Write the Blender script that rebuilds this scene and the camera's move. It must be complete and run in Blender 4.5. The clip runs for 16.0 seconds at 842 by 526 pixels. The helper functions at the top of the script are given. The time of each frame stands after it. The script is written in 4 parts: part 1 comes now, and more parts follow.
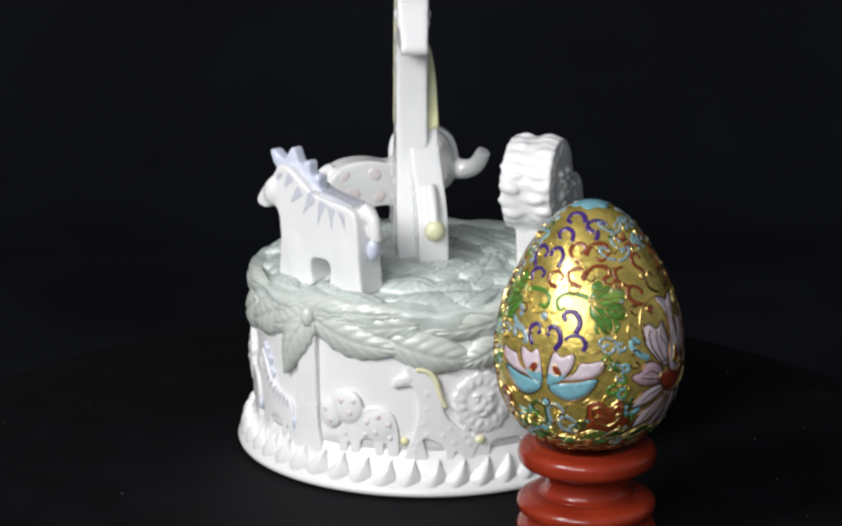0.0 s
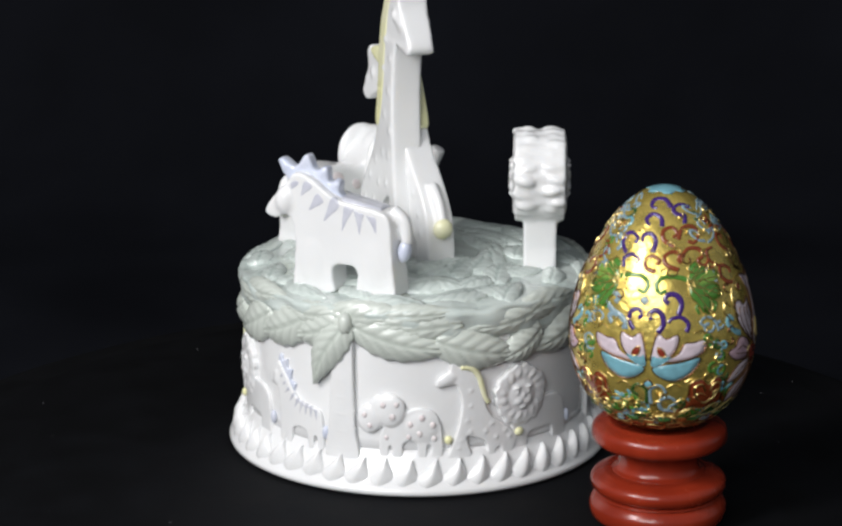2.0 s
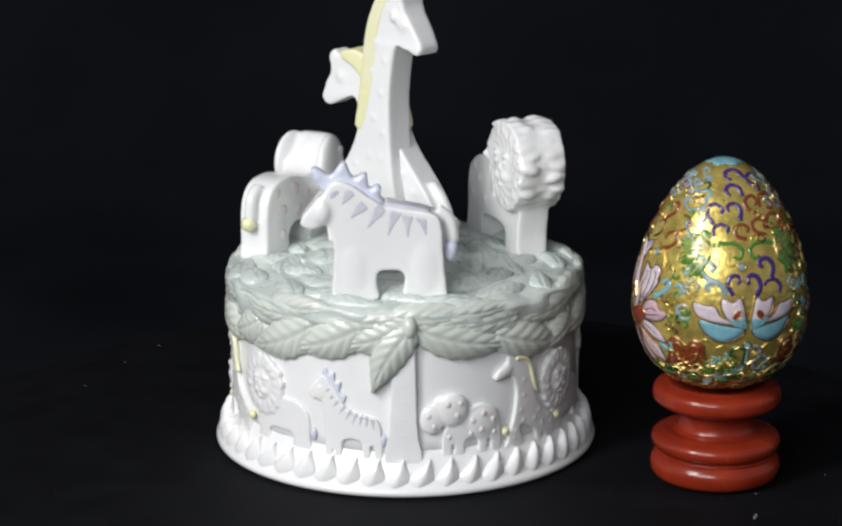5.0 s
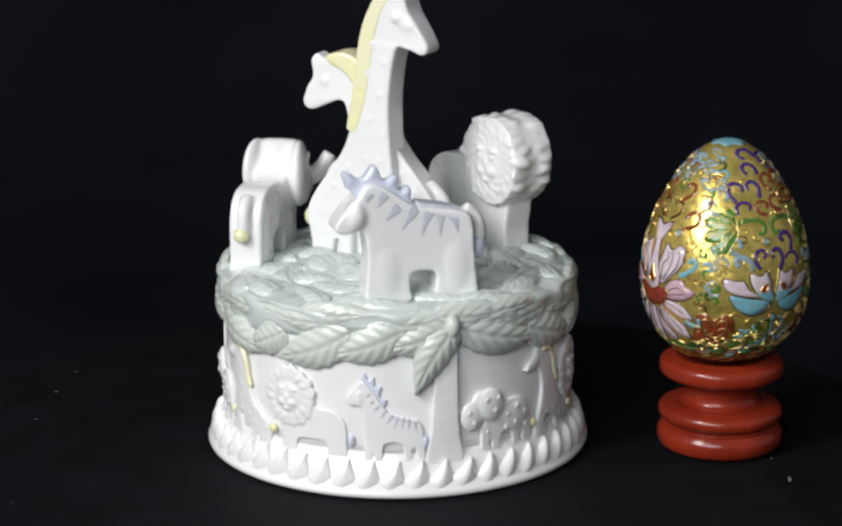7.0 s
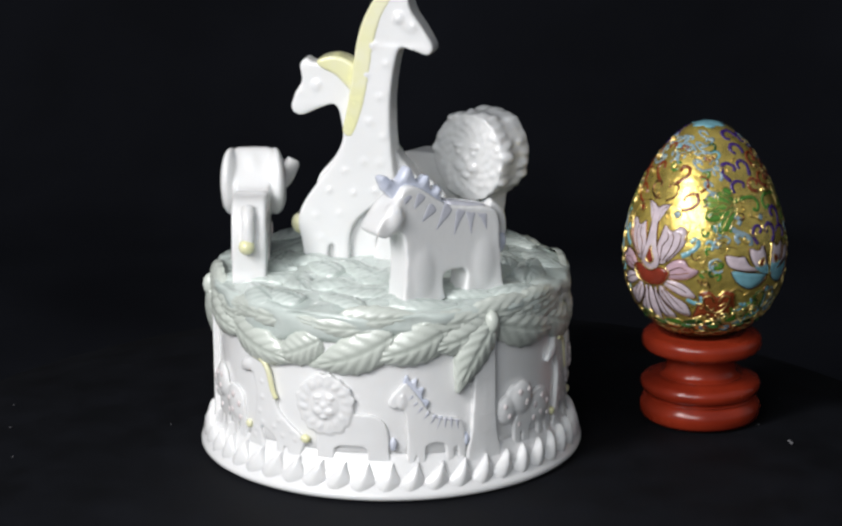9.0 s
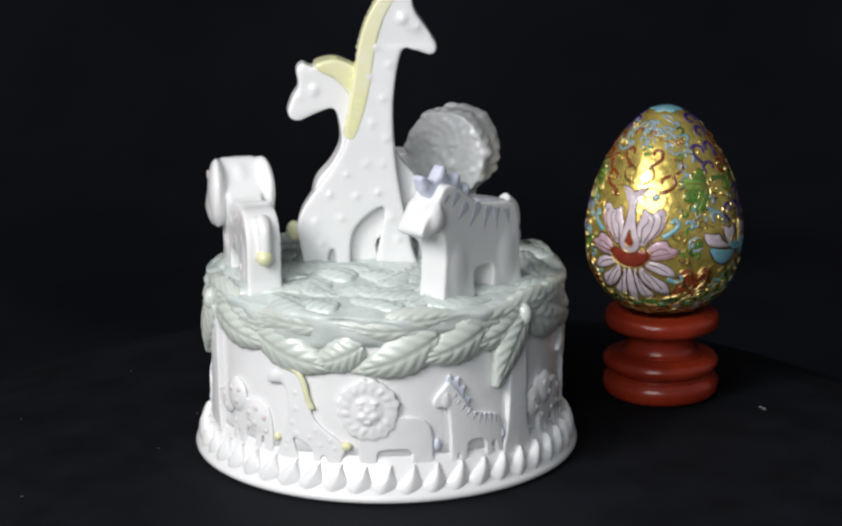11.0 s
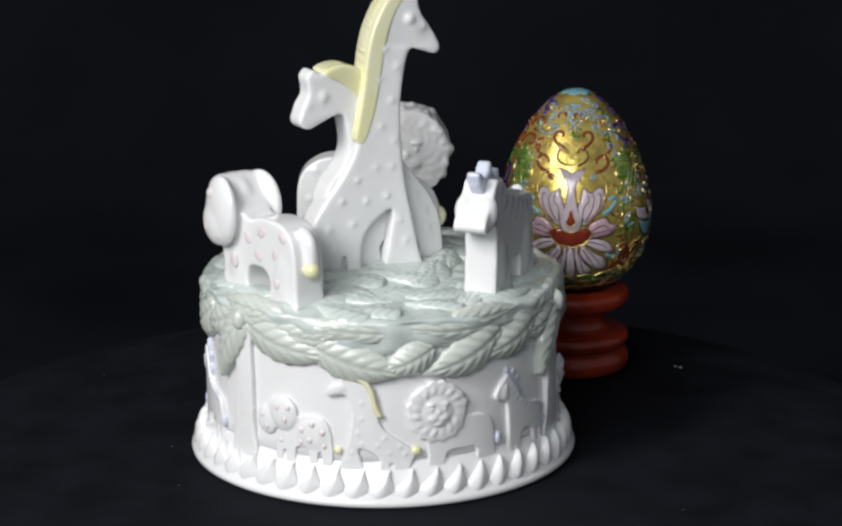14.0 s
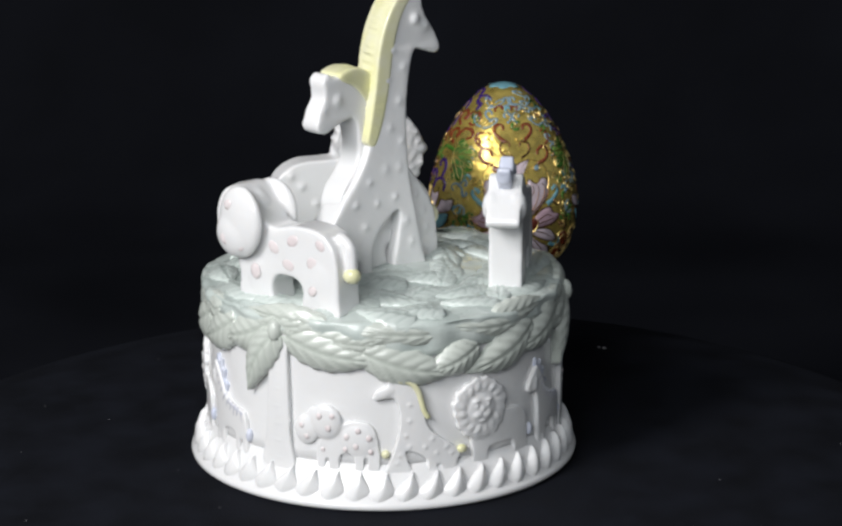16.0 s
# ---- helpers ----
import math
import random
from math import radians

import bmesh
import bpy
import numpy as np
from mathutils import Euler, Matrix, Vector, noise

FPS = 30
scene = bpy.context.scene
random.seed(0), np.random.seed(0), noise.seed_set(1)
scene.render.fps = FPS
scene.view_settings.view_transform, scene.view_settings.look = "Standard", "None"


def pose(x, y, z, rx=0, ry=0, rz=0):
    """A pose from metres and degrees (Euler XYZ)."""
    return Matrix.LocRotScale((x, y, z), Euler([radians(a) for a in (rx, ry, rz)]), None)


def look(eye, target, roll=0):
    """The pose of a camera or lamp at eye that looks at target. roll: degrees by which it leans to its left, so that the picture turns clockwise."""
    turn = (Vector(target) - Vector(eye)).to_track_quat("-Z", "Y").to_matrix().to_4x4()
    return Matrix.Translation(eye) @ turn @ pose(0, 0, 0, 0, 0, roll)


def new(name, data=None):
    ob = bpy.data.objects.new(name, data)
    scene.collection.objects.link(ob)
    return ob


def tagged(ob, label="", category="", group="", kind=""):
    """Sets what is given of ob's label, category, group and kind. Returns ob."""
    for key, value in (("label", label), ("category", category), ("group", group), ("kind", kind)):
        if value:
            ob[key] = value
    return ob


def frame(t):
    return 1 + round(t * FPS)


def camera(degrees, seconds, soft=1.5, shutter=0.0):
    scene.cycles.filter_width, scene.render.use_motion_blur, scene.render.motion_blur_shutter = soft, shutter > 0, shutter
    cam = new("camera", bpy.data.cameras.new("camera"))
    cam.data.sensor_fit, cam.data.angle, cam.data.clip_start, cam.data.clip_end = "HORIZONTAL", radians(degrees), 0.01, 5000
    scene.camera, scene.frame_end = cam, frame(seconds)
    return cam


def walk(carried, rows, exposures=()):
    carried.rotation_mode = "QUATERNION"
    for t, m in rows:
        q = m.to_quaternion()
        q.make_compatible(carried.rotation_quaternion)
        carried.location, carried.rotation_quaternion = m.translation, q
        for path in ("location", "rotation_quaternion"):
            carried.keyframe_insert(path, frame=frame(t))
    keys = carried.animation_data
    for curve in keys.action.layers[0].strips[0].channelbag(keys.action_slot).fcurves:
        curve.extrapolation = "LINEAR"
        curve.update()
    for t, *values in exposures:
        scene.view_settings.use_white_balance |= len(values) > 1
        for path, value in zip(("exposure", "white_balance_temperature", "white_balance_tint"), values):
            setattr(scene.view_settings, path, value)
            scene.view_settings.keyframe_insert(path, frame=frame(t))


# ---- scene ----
from mathutils.geometry import tessellate_polygon

# ---- camera and light ----
EYE = Vector((0.0, -0.585, 0.20867))
PAN, TILT, ROLL = 0.002727, 0.264303, -0.1652
VIEW = Vector((math.sin(PAN) * math.cos(TILT), math.cos(PAN) * math.cos(TILT), -math.sin(TILT)))
cam = camera(21.13, 16.0, soft=2.6)
walk(cam, [(0.0, look(EYE, EYE + VIEW, ROLL)), (16.0, look(EYE, EYE + VIEW, ROLL))], exposures=[(0.0, 0.0), (16.0, 0.0)])

world = bpy.data.worlds.new("world")
scene.world = world
world.use_nodes = True
world.node_tree.nodes["Background"].inputs["Color"].default_value = (0.88, 0.93, 1.0, 1)
world.node_tree.nodes["Background"].inputs["Strength"].default_value = 0.20

key_data = bpy.data.lights.new("softbox_lamp", "AREA")
key_data.shape, key_data.size, key_data.size_y = "RECTANGLE", 0.17, 0.30
key_data.energy, key_data.color = 4.8, (1.0, 0.972, 0.972)
key = new("softbox_lamp", key_data)
key.matrix_world = look((-0.47, -0.49, 0.51), (0.0, 0.0, 0.05))
fill_data = bpy.data.lights.new("front_lamp", "AREA")
fill_data.shape, fill_data.size, fill_data.size_y = "RECTANGLE", 0.45, 0.30
fill_data.energy, fill_data.color = 4.0, (0.97, 0.985, 1.0)
fill = new("front_lamp", fill_data)
fill.matrix_world = look((-0.27, -0.80, 0.44), (0.0, 0.0, 0.05))

# turn of the music box and of the turntable, degrees at each full second
BOX_TURN = (0.0, 8.36, 16.54, 24.6, 32.55, 40.42, 48.23, 55.99, 63.71, 71.4, 79.05, 86.66, 94.22, 101.71, 109.11, 116.39, 123.53)
TABLE_TURN = (0.0, 8.42, 16.79, 25.11, 33.39, 41.63, 49.84, 58.02, 66.18, 74.33, 82.46, 90.59, 98.72, 106.85, 115.01, 123.18, 131.39)
BOX_AT = (0.003245, 0.007554)
EGG_AT = (0.041311, -0.071815)
MM = 0.001


# ---- materials ----
def material(name, color, rough=0.4, metal=0.0, vary=0.15, scale=60.0, bump=0.1, bump_scale=400.0, coat=0.0, sheen=0.0, sss=0.0, second=None, fine=0.0, spec=0.5):
    """A procedural surface: two scales of colour variation, bump and uneven gloss."""
    m = bpy.data.materials.new(name)
    m.use_nodes = True
    nt = m.node_tree
    b = nt.nodes["Principled BSDF"]
    tc = nt.nodes.new("ShaderNodeTexCoord")
    n1 = nt.nodes.new("ShaderNodeTexNoise")
    n1.inputs["Scale"].default_value, n1.inputs["Detail"].default_value = scale, 4
    n2 = nt.nodes.new("ShaderNodeTexNoise")
    n2.inputs["Scale"].default_value, n2.inputs["Detail"].default_value = bump_scale, 3
    for n in (n1, n2):
        nt.links.new(tc.outputs["Object"], n.inputs["Vector"])
    ramp = nt.nodes.new("ShaderNodeValToRGB")
    lo = second or tuple(c * (1 - vary) for c in color)
    ramp.color_ramp.elements[0].position, ramp.color_ramp.elements[0].color = 0.34, (*lo, 1)
    ramp.color_ramp.elements[1].position, ramp.color_ramp.elements[1].color = 0.66, (*color, 1)
    nt.links.new(n1.outputs["Fac"], ramp.inputs["Fac"])
    out = ramp.outputs["Color"]
    if fine:
        mix = nt.nodes.new("ShaderNodeMix")
        mix.data_type, mix.blend_type = "RGBA", "MULTIPLY"
        mix.inputs["Factor"].default_value = fine
        nt.links.new(out, mix.inputs[6])
        nt.links.new(n2.outputs["Color"], mix.inputs[7])
        out = mix.outputs[2]
    nt.links.new(out, b.inputs["Base Color"])
    mr = nt.nodes.new("ShaderNodeMapRange")
    mr.inputs["To Min"].default_value, mr.inputs["To Max"].default_value = rough * 0.75, min(1.0, rough * 1.25)
    nt.links.new(n1.outputs["Fac"], mr.inputs["Value"])
    nt.links.new(mr.outputs["Result"], b.inputs["Roughness"])
    bp = nt.nodes.new("ShaderNodeBump")
    bp.inputs["Strength"].default_value, bp.inputs["Distance"].default_value = bump, 0.0004
    nt.links.new(n2.outputs["Fac"], bp.inputs["Height"])
    nt.links.new(bp.outputs["Normal"], b.inputs["Normal"])
    b.inputs["Metallic"].default_value, b.inputs["Specular IOR Level"].default_value = metal, spec
    b.inputs["Coat Weight"].default_value, b.inputs["Coat Roughness"].default_value = coat, 0.12
    b.inputs["Sheen Weight"].default_value = sheen
    if sss:
        b.inputs["Subsurface Weight"].default_value, b.inputs["Subsurface Scale"].default_value = sss, 0.002
        b.inputs["Subsurface Radius"].default_value = (1.0, 0.95, 0.9)
    return m


def vein_material(name, color, vein):
    """Glazed leaf green, with thin darker paint along the veins that the mesh marks."""
    m = material(name, color, 0.28, vary=0.12, scale=90, bump=0.12, bump_scale=700, coat=0.3)
    nt = m.node_tree
    b = nt.nodes["Principled BSDF"]
    at = nt.nodes.new("ShaderNodeAttribute")
    at.attribute_name = "vein"
    mix = nt.nodes.new("ShaderNodeMix")
    mix.data_type = "RGBA"
    old = b.inputs["Base Color"].links[0].from_socket
    nt.links.new(at.outputs["Fac"], mix.inputs["Factor"])
    nt.links.new(old, mix.inputs[6])
    mix.inputs[7].default_value = (*vein, 1)
    nt.links.new(mix.outputs[2], b.inputs["Base Color"])
    return m


M_WHITE = material("white_porcelain_glaze", (0.82, 0.825, 0.825), 0.24, vary=0.05, scale=45, bump=0.22, bump_scale=240, coat=0.35, sss=0.25)
M_CREAM = material("white_relief_glaze", (0.815, 0.82, 0.82), 0.24, vary=0.05, scale=120, bump=0.22, bump_scale=320, coat=0.35, sss=0.25)
M_GREEN = material("pale_green_wash_glaze", (0.62, 0.68, 0.645), 0.28, scale=110, bump=0.25, bump_scale=500, coat=0.3, second=(0.49, 0.56, 0.53))
M_LEAF = vein_material("sage_green_leaf_glaze", (0.61, 0.655, 0.60), (0.43, 0.475, 0.425))
M_LIDLEAF = vein_material("pale_green_lid_leaf_glaze", (0.62, 0.685, 0.65), (0.37, 0.445, 0.415))
M_BLUE = material("pale_blue_glaze", (0.56, 0.61, 0.745), 0.26, scale=150, bump=0.1, coat=0.35, second=(0.64, 0.67, 0.76))
M_LILAC = material("grey_lilac_glaze", (0.50, 0.51, 0.585), 0.26, scale=200, bump=0.1, coat=0.35, second=(0.62, 0.63, 0.69))
M_YELLOW = material("pale_yellow_glaze", (0.77, 0.76, 0.42), 0.26, scale=150, bump=0.1, coat=0.35, second=(0.79, 0.78, 0.56))
M_PINK = material("pale_pink_glaze", (0.735, 0.655, 0.66), 0.26, scale=200, bump=0.1, coat=0.35, second=(0.78, 0.73, 0.725))
M_CLOTH = material("black_felt", (0.0051, 0.0062, 0.0100), 0.95, vary=0.5, scale=60, bump=0.6, bump_scale=1500, spec=0.12)


def add_nap(m, lean, azimuth):
    """Felt fibres brushed one way: the shading normal leans along the cloth's own nap."""
    nt = m.node_tree
    geo = nt.nodes.new("ShaderNodeNewGeometry")
    tr = nt.nodes.new("ShaderNodeVectorTransform")
    tr.vector_type, tr.convert_from, tr.convert_to = "VECTOR", "OBJECT", "WORLD"
    tr.inputs["Vector"].default_value = (lean * math.cos(radians(azimuth)), lean * math.sin(radians(azimuth)), 0)
    add = nt.nodes.new("ShaderNodeVectorMath")
    nor = nt.nodes.new("ShaderNodeVectorMath")
    add.operation, nor.operation = "ADD", "NORMALIZE"
    nt.links.new(geo.outputs["Normal"], add.inputs[0])
    nt.links.new(tr.outputs["Vector"], add.inputs[1])
    nt.links.new(add.outputs["Vector"], nor.inputs[0])
    bump = [n for n in nt.nodes if n.type == "BUMP"][0]
    nt.links.new(nor.outputs["Vector"], bump.inputs["Normal"])


add_nap(M_CLOTH, 0.70, 66)
M_DROP = material("black_backdrop_cloth", (0.0084, 0.0093, 0.0127), 0.98, vary=0.4, scale=9, bump=0.5, bump_scale=900, spec=0.05)
M_LINT = material("grey_lint", (0.14, 0.14, 0.15), 0.9)
M_RED = material("red_lacquered_wood", (0.29, 0.030, 0.011), 0.26, scale=70, bump=0.3, bump_scale=260, coat=0.25, second=(0.19, 0.018, 0.007), spec=0.35)
M_GOLD = material("gilded_brass", (0.86, 0.66, 0.16), 0.28, metal=0.72, vary=0.38, scale=260, bump=0.55, bump_scale=520, coat=0.4)
# bronze lines; also paints the shadow along petal wires and between gilt curls
M_BRONZE_SHADE = material("dark_bronze_wire_and_shade", (0.20, 0.10, 0.05), 0.35, metal=1.0, vary=0.2, scale=300, bump=0.1)
M_WIRE = material("gilt_wire", (0.92, 0.70, 0.26), 0.30, metal=1.0, vary=0.2, scale=300, bump=0.1)


def enamel(name, color):
    return material(name, color, 0.16, vary=0.22, scale=420, bump=0.12, bump_scale=900, coat=0.4)


M_PURPLE = enamel("violet_enamel", (0.055, 0.020, 0.17))
M_BROWN = enamel("rust_red_enamel", (0.22, 0.045, 0.014))
M_EGREEN = enamel("leaf_green_enamel", (0.075, 0.21, 0.03))
M_LIME = enamel("yellow_green_enamel", (0.20, 0.34, 0.06))
M_DGREEN = enamel("dark_green_enamel", (0.035, 0.09, 0.022))
M_AQUA = enamel("turquoise_enamel", (0.19, 0.42, 0.49))
M_GREY = enamel("grey_blue_enamel", (0.25, 0.355, 0.40))
M_PETAL = enamel("white_pink_enamel", (0.66, 0.56, 0.61))
M_ROSE = enamel("rose_enamel", (0.56, 0.38, 0.44))
M_DOT = enamel("brick_red_enamel", (0.24, 0.035, 0.018))


# ---- building helpers ----
def part(name, bm, mat, parent, label="", smooth=True):
    """One bmesh as one mesh object under a thing or a part."""
    bmesh.ops.recalc_face_normals(bm, faces=bm.faces[:])
    me = bpy.data.meshes.new(name)
    bm.to_mesh(me)
    bm.free()
    me.materials.append(mat)
    for p in me.polygons:
        p.use_smooth = smooth
    ob = new(name, me)
    ob.parent = parent
    return tagged(ob, label)


def soften(ob, voxel=0.0004, turns=5):
    """Melt the joined forms of a cast piece into one rounded skin."""
    r = ob.modifiers.new("cast", "REMESH")
    r.mode, r.voxel_size, r.use_smooth_shade = "VOXEL", voxel, True
    s = ob.modifiers.new("glaze", "SMOOTH")
    s.factor, s.iterations = 0.5, turns
    return ob


def spline(points, steps=4, closed=True):
    """Catmull-Rom curve through 2D points."""
    out, n = [], len(points)
    for i in range(n if closed else n - 1):
        if closed:
            p = [Vector(points[(i + k) % n]) for k in (-1, 0, 1, 2)]
        else:
            p = [Vector(points[min(max(i + k, 0), n - 1)]) for k in (-1, 0, 1, 2)]
        for j in range(steps):
            t = j / steps
            out.append(0.5 * (2 * p[1] + (p[2] - p[0]) * t + (2 * p[0] - 5 * p[1] + 4 * p[2] - p[3]) * t * t + (3 * p[1] - p[0] - 3 * p[2] + p[3]) * t ** 3))
    if not closed:
        out.append(Vector(points[-1]))
    return out


def slab(bm, points, thick, y=0.0, steps=4):
    """A cut-out of an outline in the xz plane (mm), thick along y."""
    pts = spline(points, steps)
    a = [bm.verts.new((p[0] * MM, (y - thick / 2) * MM, p[1] * MM)) for p in pts]
    b = [bm.verts.new((p[0] * MM, (y + thick / 2) * MM, p[1] * MM)) for p in pts]
    for i, j, k in tessellate_polygon([[Vector((p[0], p[1], 0)) for p in pts]]):
        bm.faces.new((a[i], a[j], a[k])), bm.faces.new((b[k], b[j], b[i]))
    for i in range(len(pts)):
        j = (i + 1) % len(pts)
        bm.faces.new((a[i], b[i], b[j], a[j]))


def blob(bm, at, size, turn=(0, 0, 0), detail=3):
    """An ellipsoid with its centre and half sizes in mm."""
    m = pose(*[c * MM for c in at], *turn) @ Matrix.Diagonal((*[s * MM for s in size], 1))
    bmesh.ops.create_icosphere(bm, subdivisions=detail, radius=1, matrix=m)


def rope(bm, points, r0, r1, steps=6):
    """A tapering round rod along 3D points, mm."""
    pts = spline(points, steps, closed=False)
    rings = []
    for i, p in enumerate(pts):
        d = (pts[min(i + 1, len(pts) - 1)] - pts[max(i - 1, 0)]).normalized()
        x = d.orthogonal().normalized()
        y = d.cross(x)
        r = r0 + (r1 - r0) * i / (len(pts) - 1)
        if rings:
            x = (last - d * last.dot(d)).normalized()
            y = d.cross(x)
        last = x
        rings.append([bm.verts.new((p + (x * math.cos(k * math.pi / 5) + y * math.sin(k * math.pi / 5)) * r) * MM) for k in range(10)])
    for a, b in zip(rings, rings[1:]):
        for k in range(10):
            bm.faces.new((a[k], a[(k + 1) % 10], b[(k + 1) % 10], b[k]))
    bm.faces.new(rings[0][::-1]), bm.faces.new(rings[-1])


def lathe(bm, profile, n=96, wave=None):
    """A turned form from (radius, height) in mm; wave(angle, r, z) moves the skin."""
    rings = []
    for r, z in profile:
        ring = []
        for k in range(n):
            a = 2 * math.pi * k / n
            dr, dz = wave(a, r, z) if wave else (0, 0)
            ring.append(bm.verts.new(((r + dr) * math.cos(a) * MM, (r + dr) * math.sin(a) * MM, (z + dz) * MM)))
        rings.append(ring)
    for a, b in zip(rings, rings[1:]):
        for k in range(n):
            bm.faces.new((a[k], a[(k + 1) % n], b[(k + 1) % n], b[k]))
    bm.faces.new(rings[0][::-1]), bm.faces.new(rings[-1])


def top_height(r):
    """Height in mm of the modelled lawn on the lid at a radius in mm."""
    return 49.4 + 3.2 * max(0.0, 1 - (r / 34.0) ** 2) - 0.0016 * max(0.0, r - 38) ** 3


def leaf(surface, length, width, bend=0.0, bulge=1.6, rows=40, half=8, veins=7, lift=0.0):
    """A veined leaf; surface(x, y, h) places mm along, across and above."""
    bm = bmesh.new()
    tone = bm.verts.layers.float.new("vein")
    grid = []
    for i in range(rows + 1):
        t = i / rows
        w = width / 2 * (math.sin(math.pi * min(1, t ** 0.68 * 0.985 + 0.012)) ** (0.55 + 0.6 * t))
        line = []
        for j in range(-half - 1, half + 2):
            v = max(-1, min(1, j / half))
            edge = abs(j) > half
            phase = (t * veins - abs(v) * 1.5) % 1.0
            groove = math.exp(-((phase - 0.5) / 0.11) ** 2) * min(1, (1 - abs(v)) * 4) * min(1, abs(v) * 5)
            rib = math.exp(-(v / 0.10) ** 2)
            notch = 1 + 0.045 * math.sin(phase * 2 * math.pi) * abs(v)
            h = lift + bulge * (1 - v * v) ** 0.8 * math.sin(math.pi * min(1, 0.12 + t * 0.85)) - 0.42 * groove - 0.45 * rib + 0.35
            if edge or i in (0, rows):
                h = -1.2
            x, y = t * length, v * w * notch + bend * math.sin(math.pi * t)
            vert = bm.verts.new(surface(x, y, h))
            vert[tone] = min(1.0, 0.62 * groove + 0.8 * rib) * (0 if edge else 1)
            line.append(vert)
        grid.append(line)
    for a, b in zip(grid, grid[1:]):
        for k in range(len(a) - 1):
            bm.faces.new((a[k], a[k + 1], b[k + 1], b[k]))
    return bm


def wall_place(az, z, heading, radius=47.5):
    """Surface for leaf(): starts at azimuth az (degrees) and height z, runs at heading (degrees, 0 = right seen from outside)."""
    c, s = math.cos(radians(heading)), math.sin(radians(heading))

    def place(x, y, h):
        u, w = x * c - y * s, x * s + y * c
        zz = z + w
        rr = radius + h - 0.02 * max(0.0, zz - 45.5) ** 2
        a = radians(az) + u / radius
        return (rr * math.cos(a) * MM, rr * math.sin(a) * MM, zz * MM)
    return place


def top_place(x0, y0, heading):
    """Surface for leaf() on the lid."""
    c, s = math.cos(radians(heading)), math.sin(radians(heading))

    def place(x, y, h):
        u, w = x0 + x * c - y * s, y0 + x * s + y * c
        r = math.hypot(u, w)
        return (u * MM, w * MM, (top_height(r) + h) * MM)
    return place


def bend_on_wall(bm, az, radius=47.0):
    """Wrap a flat relief (x across, y outward, z up) on the drum at azimuth az."""
    for x in np.arange(-0.014, 0.0141, 0.002):
        g = bm.verts[:] + bm.edges[:] + bm.faces[:]
        bmesh.ops.bisect_plane(bm, geom=g, plane_co=(x, 0, 0), plane_no=(1, 0, 0))
    for v in bm.verts:
        a, r = radians(az) + v.co.x / (radius * MM), radius * MM - v.co.y
        v.co = (r * math.cos(a), r * math.sin(a), v.co.z)


# ---- setting ----
def build_setting():
    bm = bmesh.new()
    line = [(-1.6, -0.058), (0.42, -0.058)]
    for k in range(1, 9):
        a = k * math.pi / 16
        line.append((0.42 + 0.14 * math.sin(a), -0.058 + 0.14 * (1 - math.cos(a))))
    line.append((0.56, 1.5))
    rows = []
    xs = np.linspace(-1.6, 1.6, 161)
    for y, z in line:
        rows.append([bm.verts.new((x, y + (0.012 * math.sin(9 * x) + 0.006 * math.sin(23 * x + 1)) * max(0.0, min(1.0, (z + 0.05) * 3)), z)) for x in xs])
    for a, b in zip(rows, rows[1:]):
        for k in range(len(xs) - 1):
            bm.faces.new((a[k], a[k + 1], b[k + 1], b[k]))
    ob = part("backdrop", bm, M_DROP, None, "black cloth backdrop sweeping down behind the turntable")
    tagged(ob, category="backdrop", kind="structure")
    th = ob.modifiers.new("thickness", "SOLIDIFY")
    th.thickness, th.offset = 0.002, -1
    # a speck of lint on the hanging cloth
    bm = bmesh.new()
    blob(bm, (0, 0, 0), (0.8, 0.5, 0.9), detail=2)
    lint = part("lint_speck", bm, M_LINT, None, "tiny pale lint speck on the black backdrop")
    tagged(lint, category="lint", kind="")
    lint.location = (-0.1287, 0.552, 0.0125)


def build_turntable():
    base = new("turntable")
    tagged(base, "round turntable draped in black felt cloth", "turntable")
    bm = bmesh.new()
    prof = [(0.1, 0.0), (60, 0.0), (105, -0.15), (125, -1.2), (140, -4.0), (152, -8.5), (161, -15), (166, -24), (168, -38), (169, -56)]
    lathe(bm, prof, 144, lambda a, r, z: ((1.6 * math.sin(9 * a) + 1.0 * math.sin(17 * a + 1)) * max(0, (-z - 6) / 50), 0.0))
    part("felt_cloth", bm, M_CLOTH, base, "black felt cloth")
    for k in range(30):
        a, r = random.uniform(0, 6.283), 125 * math.sqrt(random.uniform(0.12, 1))
        if math.hypot(r * math.cos(a) - 3, r * math.sin(a) - 8) < 56:
            continue
        bm = bmesh.new()
        s = random.uniform(0.10, 0.2)
        blob(bm, (r * math.cos(a), r * math.sin(a), 0.0), (s * random.uniform(1, 3), s, s * 0.6), (0, 0, random.uniform(0, 180)), 1)
        part("lint", bm, M_LINT, base, "pale lint fleck")
    bm = bmesh.new()
    blob(bm, (24.5, -99.7, 0.2), (0.8, 0.5, 0.4), (0, 0, 30), 2)
    blob(bm, (26.0, -98.9, 0.2), (0.6, 0.4, 0.3), (0, 0, 60), 2)
    part("lint", bm, M_LINT, base, "pale lint fleck")
    return base


